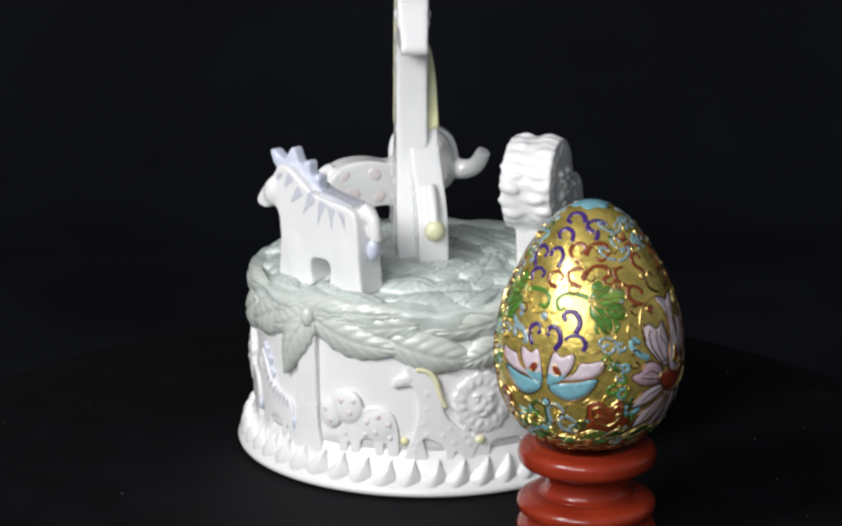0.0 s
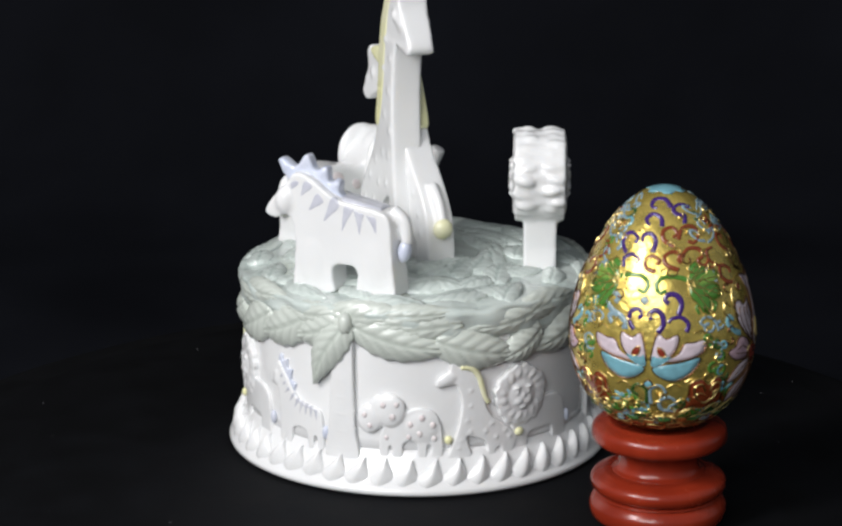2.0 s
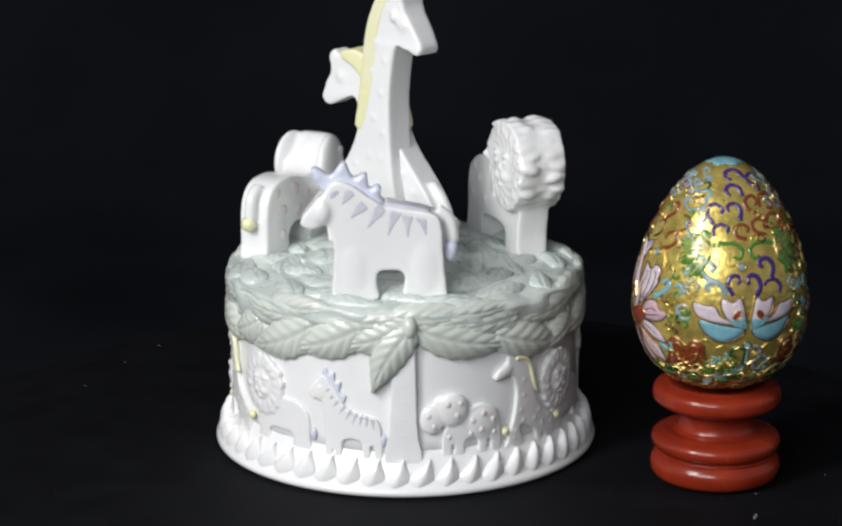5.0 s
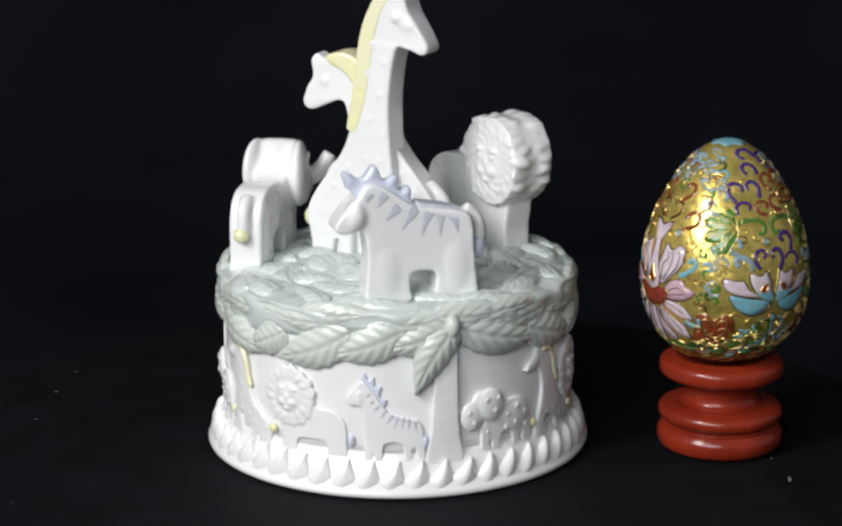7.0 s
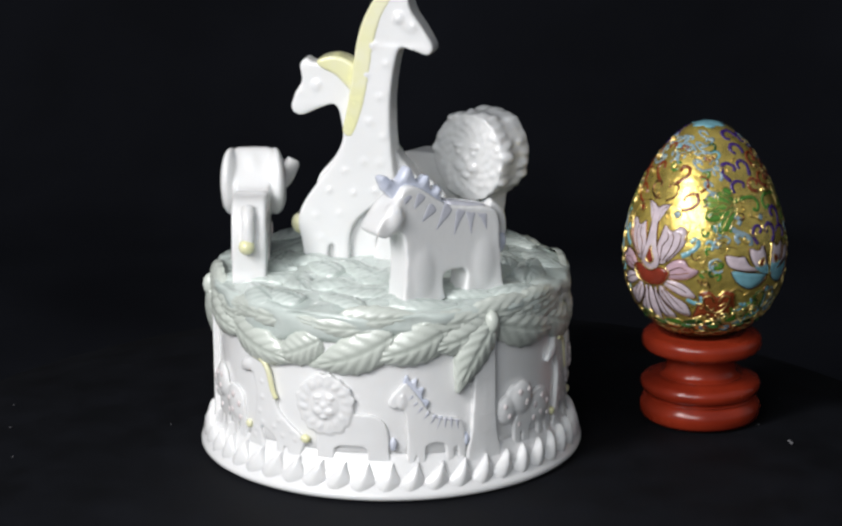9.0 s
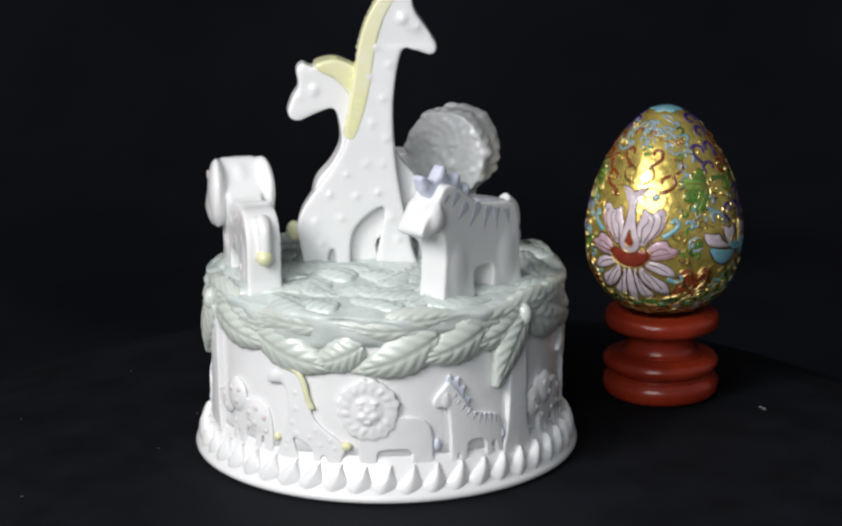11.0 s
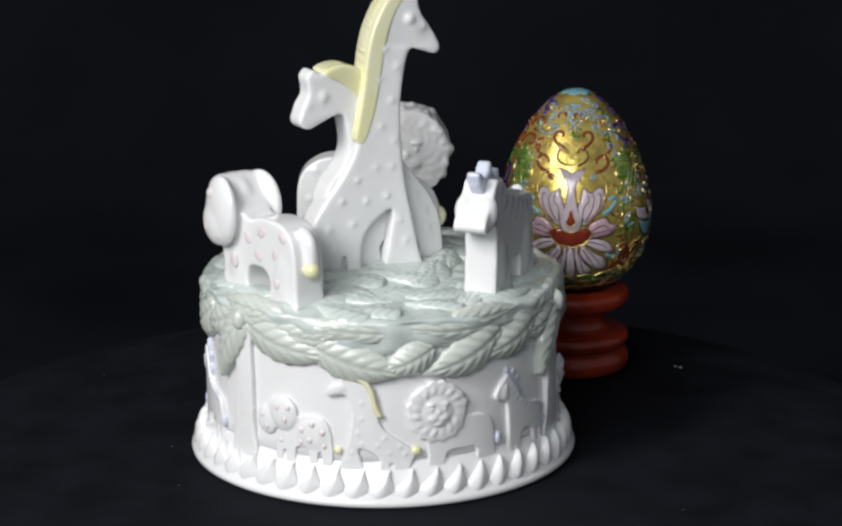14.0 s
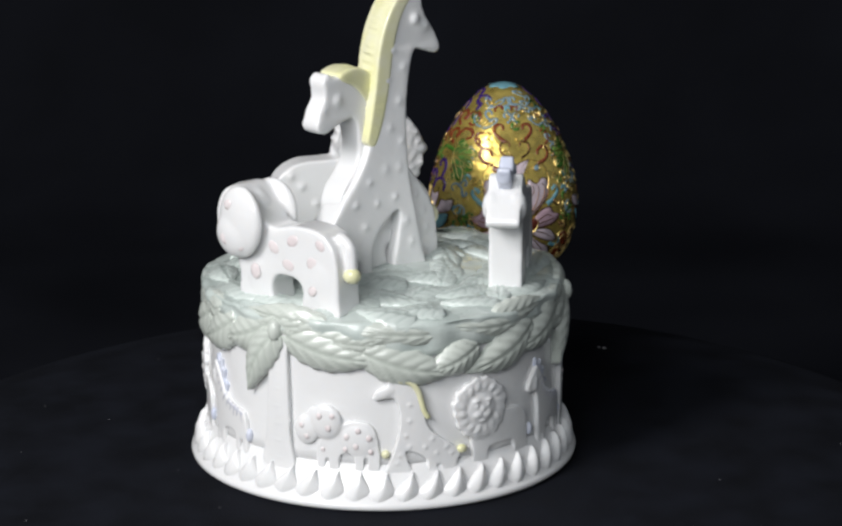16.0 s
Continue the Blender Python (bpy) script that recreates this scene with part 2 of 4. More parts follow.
# ---- music box ----
ZEBRA = [(-18.9, 19.0), (-17.2, 22.6), (-12.7, 27.2), (-10.0, 30.5), (-5.5, 29.5), (1.5, 24.8), (8, 23.3), (14.5, 22.3), (17.8, 19.5), (18.6, 8), (19.4, 0.2), (18.5, -1.2), (8.2, -1.2),
         (8.0, 2.0), (8.2, 5.0), (7.0, 6.6), (2.2, 6.6), (0.9, 5.0), (1.1, 2.0), (0.9, -1.2), (-10.0, -1.2), (-10.8, 1.5), (-10.2, 12), (-11.7, 18.6), (-15.8, 17.6)]
ZEBRA_SLIM = [(-19.8, 26.5), (-18.6, 30), (-14.5, 34), (-11.5, 36.5), (-8.5, 34), (-3.6, 28.5), (1, 22.6), (7, 19.8), (13, 19.0), (17.5, 17.6), (19.5, 11), (19.8, -0.5), (16.4, -0.5), (15.6, 5), (13.6, 5), (13.2, -0.5), (10.2, -0.5), (9, 6.5), (5, 8),
              (0.5, 7.5), (-1.2, 5.5), (-1.6, -0.5), (-5, -0.5), (-5.4, 5), (-6.4, 5), (-6.8, -0.5), (-10.4, -0.5), (-10.6, 12), (-11.6, 22), (-13.6, 25.5), (-17, 24.8)]
GIRAFFE = [(12.4, -1.2), (11.2, 6), (9, 17), (7.0, 30), (6.4, 45.6), (8.6, 59.5), (12, 60.0), (16.6, 58.6), (18.2, 61.0), (15.2, 66.2), (11.9, 71.5), (11.2, 78.5), (8.6, 79), (7.6, 75.5), (3.0, 73.0), (-0.2, 68),
           (-2.2, 62), (-3.6, 52), (-5.2, 41), (-7.2, 33.5), (-10.8, 27), (-16.6, 19.5), (-20, 12.6), (-19.2, 6), (-17.4, -1.2), (-12.2, -1.2), (-11.3, 4.5), (-9.8, 4.8), (-9.2, -1.2), (-5.8, -1.2), (-4.6, 10.5), (3.4, 17.2), (2.8, 9), (1.8, -1.2)]
GIRAFFE_LOW = [(17.0, -1.2), (18.0, 9), (18.0, 18), (16.6, 23.6), (12.8, 28.0), (10.4, 33), (10.6, 38), (12.2, 42.6), (17.0, 41.2), (21.6, 39.4), (24.2, 41.2), (23.2, 45), (21.2, 48.8), (21.8, 52.8), (20.0, 54.8), (17.4, 53.6), (13, 55.0),
               (8.0, 53.0), (3.6, 49), (0.6, 41), (-2.2, 34), (-5.6, 28.6), (-10, 23.4), (-14.4, 17.4), (-17.0, 11), (-17.4, -1.2), (-10, -1.2), (-9.6, 6.5), (1.0, 7), (1.6, -1.2)]
ELEPHANT = [(-13, -1.2), (-13.8, 7), (-15.5, 12), (-20.0, 14.5), (-21.0, 21), (-18.5, 27), (-12.5, 29.0), (-7.6, 23.6), (-3, 19.6), (4, 20.8), (11, 20.4), (15.3, 17.4), (17, 12), (17.3, 3), (17.0, -1.2), (6.6, -1.2),
            (6.2, 4.5), (3.8, 7.2), (-1.6, 7.2), (-3.4, 4.0), (-3.4, -1.2)]
LION = [(-12.6, -1.2), (-12.9, 6), (-14, 14), (-13, 22), (-4, 23.6), (7, 24.0), (16, 23.0), (21.6, 17.5), (22.4, 6), (22.6, -1.2), (12.8, -1.2), (12.2, 5), (9.8, 7.2), (-1.6, 7), (-4.2, 4.6), (-4.6, -1.2)]


def outline(points, k):
    return [(x * k, z * k) for x, z in points]


def zebra(parent, k, thick, place, relief=False):
    """A toy zebra with a spiky blue mane, lilac stripes and a blue-tipped tail."""
    vox = 0.0004 if not relief else 0.0003
    bm = bmesh.new()
    slab(bm, outline(ZEBRA_SLIM if relief else ZEBRA, k), thick)
    for s in ((-1, 1) if not relief else (-1,)):
        y = s * thick / 2
        up = 5.6 if relief else 0.0
        blob(bm, (-13.2 * k, y * 0.75, (22.5 + up) * k), (3.0 * k, thick * 0.30, 4.2 * k), (0, 0, 0), 2)
        blob(bm, (-12.9 * k, y * 1.1, (25.0 + up) * k), (0.8 * k, 0.7 * k, 1.0 * k), (0, 0, 0), 2)
        # shoulder, haunch and leg swell out of the flank
        for x, z, a, b in () if relief else ((-5.2, 7.0, 4.4, 8.5), (13.4, 7.5, 4.6, 9.0)):
            blob(bm, (x * k, y * 0.86, z * k), (a * k, thick * 0.13, b * k), (0, 0, 0), 2)
    if not relief:
        rope(bm, [(16, 0, 21.5), (19.6, 0, 18.5), (20.4, 0, 13)], 2.0, 1.7)
    bms = [("zebra", bm, M_WHITE, "white zebra figure")]
    mane = bmesh.new()
    if relief:
        zig = [(-12.4, 35.4), (-12.0, 38.6), (-10.2, 40.0), (-8.6, 36.6), (-5.4, 38.4), (-5.4, 33.6), (-1.8, 33.8), (-2.8, 29.0), (1.0, 27.6), (-0.4, 23.6), (3.4, 20.2), (-1.0, 19.6), (-5.0, 25.0), (-9.0, 31.6)]
    else:
        zig = [(-12.2, 26.8), (-15.0, 30.2), (-16.2, 32.8), (-14.8, 33.6), (-11.2, 31.4), (-8.4, 34.8), (-7.0, 34.6), (-5.2, 30.8), (-2.4, 32.2), (-1.4, 31.4), (-1.2, 28.0), (1.6, 28.6), (2.2, 27.6), (2.0, 25.2), (4.6, 22.8), (0.0, 22.6), (-6.0, 26.4)]
    slab(mane, outline(zig, k), thick * (0.56 if relief else 0.42), 0, 3)
    for x, z in () if relief else ((-14.2, 31.0), (-8.4, 32.4), (-3.2, 30.2), (0.6, 27.2)):
        blob(mane, (x * k, 0, z * k), (1.3 * k, thick * 0.27, 2.2 * k), (0, 20, 0), 2)
    bms.append(("mane", mane, M_BLUE, "pale blue spiky mane"))
    marks = []
    for s in ((-1, 1) if not relief else (-1,)):
        y = s * (thick / 2 - (0.50 if relief else 0.66) * k)
        up = 0.0 if relief else 2.5
        wide = 1.0 if relief else 1.8
        if relief:
            rows = ((-9.0, 29.6, 1.8, 50), (-7.0, 26.4, 2.0, 50), (-4.6, 23.6, 2.5, 46), (-1.6, 20.6, 3.0, 40), (1.8, 18.4, 3.2, 30), (5.2, 17.0, 3.4, 18), (8.6, 16.4, 3.4, 8), (12.0, 16.0, 3.2, 0), (15.4, 15.2, 2.8, -6))
        else:
            rows = ((-10.4, 24.6, 1.8, 24), (-7.0, 23.6, 2.6, 34), (-4.2, 20.0, 3.0, 44), (0.2, 18.2, 3.8, 34), (5.0, 17.4, 5.0, 16), (9.0, 17.2, 5.6, 0), (13.0, 17.2, 4.4, -12))
        for x, z, h, lean in rows:
            marks.append(bmesh.new())
            ridge = (lambda q: 60.0) if relief else (lambda q: float(np.interp(q, (-12, -10, -5.5, 1.5, 8, 14.5), (27.6, 29.0, 28.2, 23.6, 22.0, 21.0))))
            c, d = math.cos(radians(lean)), math.sin(radians(lean))
            slab(marks[-1], [((x + a * c + b * d) * k, min(z + up - a * d + b * c, ridge(x + a)) * k) for a, b in ((-wide, h * 0.95), (0, h * 1.15), (wide, h * 0.9), (0.62 * wide, -h * 0.1), (0.15, -h), (-0.45 * wide, -h * 0.25))], 1.5 * k, y, 3)
    back = [(3 * k, 0, 24.2 * k), (9 * k, 0, 23.3 * k), (14.5 * k, 0, 22.2 * k)]
    bms += [("stripe", m, M_LILAC, "grey-lilac painted stripe") for m in marks]
    back_stripe = bmesh.new()
    if relief:
        rope(back_stripe, [(a * k, -thick * 0.42, b * k) for a, b in ((2, 21), (7, 19.2), (12, 18.4), (17, 17.2))], 0.7 * k, 0.6 * k)
    else:
        rope(back_stripe, [(a, -thick * 0.22, c - 1.0) for a, b, c in back], 1.9, 1.6)
        rope(back_stripe, [(a, thick * 0.22, c - 1.0) for a, b, c in back], 1.9, 1.6)
        rope(back_stripe, [(a, 0, c - 0.9) for a, b, c in back], 1.9, 1.6)
    bms.append(("back_stripe", back_stripe, M_LILAC, "grey-lilac painted back"))
    tip = bmesh.new()
    blob(tip, (20.3 * k, -0.5 * k, (8.0 if relief else 11.4) * k), (1.9 * k, 1.9 * k, 3.3 * k), (0, 8, 0), 2)
    bms.append(("tail_tip", tip, M_BLUE, "pale blue tail tip"))
    return assemble(bms, parent, place, vox, relief)


def giraffe(parent, k, thick, place, low=False):
    """A toy giraffe with a yellow mane, raised spots and a yellow tail tip; it faces +x."""
    shape = GIRAFFE_LOW if low else GIRAFFE
    bm = bmesh.new()
    slab(bm, outline(shape, k), thick)
    head = (20.0, 46.0) if low else (11.6, 67.0)
    for s in (-1, 1):
        y = s * thick / 2
        blob(bm, (head[0] * k, y * 0.85, head[1] * k), (4.2 * k, thick * 0.11, 2.4 * k), (0, 38, 0), 2)
        blob(bm, ((head[0] - 2.6) * k, y * 1.05, (head[1] + 1.6) * k), (1.4 * k, 0.7 * k, 1.5 * k), (0, 0, 0), 2)
        blob(bm, ((head[0] + 1.4) * k, y * 1.02, (head[1] - 0.4) * k), (0.8 * k, 0.5 * k, 0.8 * k), (0, 0, 0), 2)
        spots = ((8, 22), (-9, 19), (-13, 9), (-12, 14), (-6, 14), (-5, 24), (2, 24), (4, 20), (0, 33), (4, 38), (6, 42)) if low else \
            ((7.4, 8), (-8, 14), (-4, 20), (2, 21), (5.6, 14), (-15, 13), (-11, 20.5), (-6.5, 26), (-1, 29), (3.5, 29), (4.4, 36), (0.5, 40), (3.6, 47), (-0.2, 53), (5.2, 56), (1.6, 61), (-13.5, 7))
        for x, z in spots:
            blob(bm, (x * k, y, z * k), (1.0 * k, 0.55 * k, 1.0 * k), (0, 0, 0), 2)
    if low:
        rope(bm, [(-11.5, 0, 21.5), (-15.6, 0, 17.6), (-18.0, 0, 12)], 1.7, 1.4)
    # slimmer neck, fuller head and feet
    for v in bm.verts:
        slim = float(np.interp(v.co.x / MM, (10, 19), (0.0, 0.26))) * float(np.interp(v.co.z / MM, (30, 46) if low else (40, 66), (0.0, 1.0)))
        v.co.y *= 1.0 - slim
        v.co.y *= float(np.interp(v.co.z / MM, (0, 25, 42, 54, 62, 70), (1.08, 1.0, 0.98, 0.97, 0.99, 1.0))) if not low else 1.0
    bms = [("giraffe", bm, M_WHITE, "white giraffe figure with raised spots")]
    mane = bmesh.new()
    if low:
        band = ((17.0, 54.4), (12.0, 55.8), (7.2, 54.0), (2.6, 49.4), (-0.6, 42.0), (-2.4, 36.0), (0.6, 34.0), (4.2, 40.5), (8.2, 46.6), (12.0, 50.6), (15.6, 52.4))
    else:
        run = ((6.6, 77.4), (2.4, 73.8), (-0.9, 68), (-3.0, 61), (-4.4, 51), (-5.9, 42.5), (-7.0, 37.0))
        band = run + tuple((x + (2.6, 4.0, 4.6, 4.8, 4.4, 4.0, 2.8)[i], z - 1.2) for i, (x, z) in enumerate(run[::-1]))
    slab(mane, outline(band, k), thick * (1.0 if low else 0.96) + 0.55, 0, 4)
    # ridges of combed hair across the mane
    half = len(band) // 2
    for i in range(26):
        j = 0.6 + (half - 1.4) * i / 25
        (x0, z0), (x1, z1) = band[int(j)], band[int(j) + 1]
        q = j - int(j)
        x, z = x0 + (x1 - x0) * q, z0 + (z1 - z0) * q
        blob(mane, ((x + 1.0) * k, 0, (z - 0.4) * k), (1.9 * k, thick * 0.49, 0.5 * k), (0, 20, 0), 2)
    bms.append(("mane", mane, M_YELLOW, "pale yellow ridged mane"))
    tail = bmesh.new()
    tx, tz = (-18.2, 11.0) if low else (-20.9, 9.4)
    blob(tail, (tx * k, 0, tz * k), (2.3 * k, 2.8 * k, 3.0 * k), (0, -15, 0), 2)
    bms.append(("tail_tip", tail, M_YELLOW, "pale yellow tail tip"))
    return assemble(bms, parent, place, 0.0004, False)


def elephant(parent, k, thick, place, stretch=1.0):
    """A toy elephant with round ears, a raised trunk and pink spots; it faces -x."""
    bm = bmesh.new()
    slab(bm, outline(ELEPHANT, k), thick)
    blob(bm, (-14.5, 0, 20.5), (7.5, thick * 0.62, 8.6), (0, 0, 0), 3)
    rope(bm, [(-16, 1, 18.5), (-21, 4.5, 16.6), (-24.4, 8.0, 18.0), (-26.0, 10.6, 22.8)], 3.6, 2.1)
    rope(bm, [(14.0, 0, 18.8), (17.6, 0, 16.5), (18.4, 0, 10)], 1.9, 1.6)
    for s in (-1, 1):
        blob(bm, (-11.6, s * (thick * 0.5 + 1.6), 20.0), (7.6, 2.6, 9.6), (0, 6, s * 9), 3)
        blob(bm, (-13.6, s * (thick * 0.5 + 1.9), 16.6), (6.2, 2.4, 6.0), (0, 0, s * 9), 3)
        for x, z, a, b in ((-8.0, 6.0, 4.0, 7.0), (11.4, 7.0, 4.6, 8.0)):
            blob(bm, (x, s * thick * 0.42, z), (a, thick * 0.13, b), (0, 0, 0), 2)
    for v in bm.verts:
        v.co.x *= stretch
    bms = [("elephant", bm, M_WHITE, "white elephant figure with raised trunk")]
    marks = []
    rnd = random.Random(8)
    for s in (-1, 1):
        for x, z, r, lift in ((-2.5, 14.5, 1.7, 0), (3.5, 17.0, 1.9, 0), (2.0, 10.5, 1.7, 0), (9.5, 12.0, 1.9, 0), (12.0, 17, 1.5, 0), (9.8, 5.0, 1.6, 0.5), (-8, 7.5, 1.7, 0.6), (-14.0, 24.5, 1.6, 3.6), (-9.5, 21.5, 1.6, 3.7), (-15.0, 15.5, 1.5, 3.9), (-10.2, 14.2, 1.2, 3.8)):
            marks.append(bmesh.new())
            blob(marks[-1], (x * stretch, s * (thick / 2 + lift - 0.1), z), (r * rnd.uniform(0.8, 1.3), 0.26, r * rnd.uniform(0.8, 1.3)), (0, rnd.uniform(-60, 60), 0), 2)
    bms += [("spot", m, M_PINK, "pale pink spot") for m in marks]
    tail = bmesh.new()
    blob(tail, (18.6 * stretch, -0.4, 9.6), (2.4, 2.2, 2.2), (0, 0, 0), 2)
    bms.append(("tail_tip", tail, M_YELLOW, "pale yellow tail tip"))
    return assemble(bms, parent, place, 0.0004, False)


def elephant_relief(box, place):
    """A low elephant on the drum: two round ears, a humped body and pink spots."""
    bm = bmesh.new()
    slab(bm, [(-6.4, 0), (-6.6, 5), (-5, 9), (0, 12.4), (4, 13.6), (8, 12.4), (9.8, 8), (10, 0), (7.2, 0), (7, 3.5), (6, 3.5), (5.8, 0), (3.6, 0), (3.2, 4.2), (-0.2, 4.2), (-0.6, 0), (-3.2, 0), (-3.4, 3), (-4.2, 3), (-4.4, 0)], 1.8)
    blob(bm, (4.6, -0.5, 8.6), (4.9, 1.0, 4.6), (0, 0, 0), 3)
    for at, size in (((-9.4, -0.5, 10.4), (3.5, 1.2, 4.1)), ((-6.8, -0.4, 12.6), (2.8, 1.0, 4.4)), ((-3.9, -0.8, 13.0), (4.3, 1.3, 4.6))):
        blob(bm, at, size, (0, 0, 0), 3)
    bms = [("elephant", bm, M_CREAM, "white elephant relief")]
    for x, y, z, r in ((-5.4, -1.95, 14.6, 0.8), (-3.0, -2.0, 11.6, 0.8), (-2.0, -1.9, 14.8, 0.7), (-10.4, -1.6, 11.6, 0.7), (-9.0, -1.6, 8.8, 0.7), (1.6, -1.25, 9.4, 0.8), (4.6, -1.45, 11.2, 0.8), (7.4, -1.3, 9.2, 0.8), (4.0, -1.4, 7.0, 0.8), (7.8, -1.1, 5.6, 0.7), (1.2, -1.0, 6.0, 0.7), (-4.8, -0.95, 5.6, 0.6)):
        m = bmesh.new()
        blob(m, (x, y, z), (r, 0.3, r * 1.1), (0, 0, 0), 2)
        bms.append(("spot", m, M_PINK, "pale pink spot"))
    tail = bmesh.new()
    blob(tail, (11.6, -0.6, 4.8), (1.15, 0.9, 1.2), (0, 0, 0), 2)
    bms.append(("tail_tip", tail, M_YELLOW, "pale yellow tail tip"))
    return assemble(bms, box, place, 0.0003, True)


def lion(parent, k, thick, place, relief=False):
    """A toy lion with a scalloped round mane turned sideways; it faces -x."""
    bm = bmesh.new()
    slab(bm, outline(LION, k), thick)
    mt = thick * 1.5
    cx, cz = -8.5 * k, (27.8 if relief else 25.2) * k
    size = 13.8 * k if relief else 11.5
    ring = []
    for i in range(120):
        a = 2 * math.pi * i / 120
        r = size + ((1.1 + 0.5 * math.sin(5 * a)) * k * abs(math.sin(8 * a)) if relief else 0.35 * abs(math.sin(10 * a)) + 0.2 * math.sin(3 * a + 1))
        ring.append((cx + r * math.cos(a), cz + 1.04 * r * math.sin(a)))
    slab(bm, ring, mt, 0 if relief else 0.2, 1)
    if not relief:
        rnd = random.Random(3)
        for i in range(46):
            a = 2 * math.pi * (i // 2 + 0.5 * (i % 2) + rnd.uniform(-0.28, 0.28)) / 23
            r = rnd.uniform(10.6, 11.4)
            blob(bm, (-8.5 + r * math.cos(a), 0.2 + ((0.24 if i % 2 else -0.24) + rnd.uniform(-0.1, 0.1)) * mt, 25.2 + (r + 0.4) * math.sin(a)), (rnd.uniform(1.2, 2.0), mt * rnd.uniform(0.20, 0.30), rnd.uniform(1.2, 1.9)), (rnd.uniform(-14, 14), 0, rnd.uniform(-14, 14)), 2)
    for s in ((-1, 1) if not relief else (-1,)):
        y = s * mt / 2 + (0 if relief else 0.2)
        for i in range(0 if relief else 58):
            a, r = i * 2.39996, 10.0 * math.sqrt((i + 14) / 72)
            blob(bm, (cx + r * math.cos(a), y, cz + r * math.sin(a)), (1.25, 0.75, 0.95), (0, -math.degrees(a) + 30 * (i % 3), 0), 2)
        for i in range(16 if relief else 0):
            a = 2 * math.pi * (i + 0.5) / 16
            blob(bm, (cx + 10.6 * k * math.cos(a), y, cz + 10.9 * k * math.sin(a)), (2.4 * k, (0.35 + 0.2 * (i % 3)) * k, 1.5 * k), (0, 25 - math.degrees(a), 0), 2)
        q = 1.2 if relief else 1.0
        # round face: brows, muzzle, nose and chin
        blob(bm, (cx, y, cz - 0.4 * k), (6.2 * q * k, 1.0 * k, 6.4 * q * k), (0, 0, 0), 2)
        for dx, dz, sx, sz in ((-2.0, -2.6, 2.1, 1.6), (2.0, -2.6, 2.1, 1.6), (0, -0.2, 1.4, 1.5), (-2.8, 3.2, 1.7, 0.7), (2.8, 3.2, 1.7, 0.7), (-2.6, 1.3, 0.8, 0.8), (2.6, 1.3, 0.8, 0.8), (0, -5.0, 1.6, 0.9)):
            blob(bm, (cx + dx * q * k, y + s * 0.7 * k, cz + dz * q * k), (sx * q * k, 1.1 * k, sz * q * k), (0, 0, 0), 2)
    bms = [("lion", bm, M_WHITE if not relief else M_CREAM, "white lion figure with scalloped mane")]
    if relief:
        tail = bmesh.new()
        blob(tail, (24.5 * k, -0.6, 9.0 * k), (1.8 * k, 1.6 * k, 3.4 * k), (0, 0, 0), 2)
        bms.append(("tail_tip", tail, M_BLUE, "pale blue tail tip"))
    else:
        for x, z in ((14, 17), (18.5, 12), (10, 12), (4, 16), (17, 20)):
            for s in (-1, 1):
                blob(bm, (x, s * thick / 2, z), (1.1, 0.6, 1.1), (0, 0, 0), 2)
    return assemble(bms, parent, place, 0.0004 if not relief else 0.0003, relief)


def assemble(bms, parent, place, voxel, relief):
    """Link the pieces of a figure: the body under the box, the painted pieces under the body."""
    body = None
    for name, bm, mat, label in bms:
        if relief:
            z0, az, radius, across = place
            for v in bm.verts:
                v.co.z += z0 * MM
                v.co.x *= across
            bend_on_wall(bm, az, radius)
        ob = part(name if body or not relief else name + "_relief", bm, mat, body or parent, label if not relief else label.replace("figure", "relief"))
        if body is None:
            body = ob
            if not relief:
                ob.matrix_basis = place
        if name in ("spot", "tail_tip"):
            continue
        soften(ob, voxel if name != "stripe" else 0.0003, {"stripe": 6, "mane": 14, "zebra": 18, "lion": 13, "back_stripe": 12}.get(name, 20) if not relief else 7)
    return body


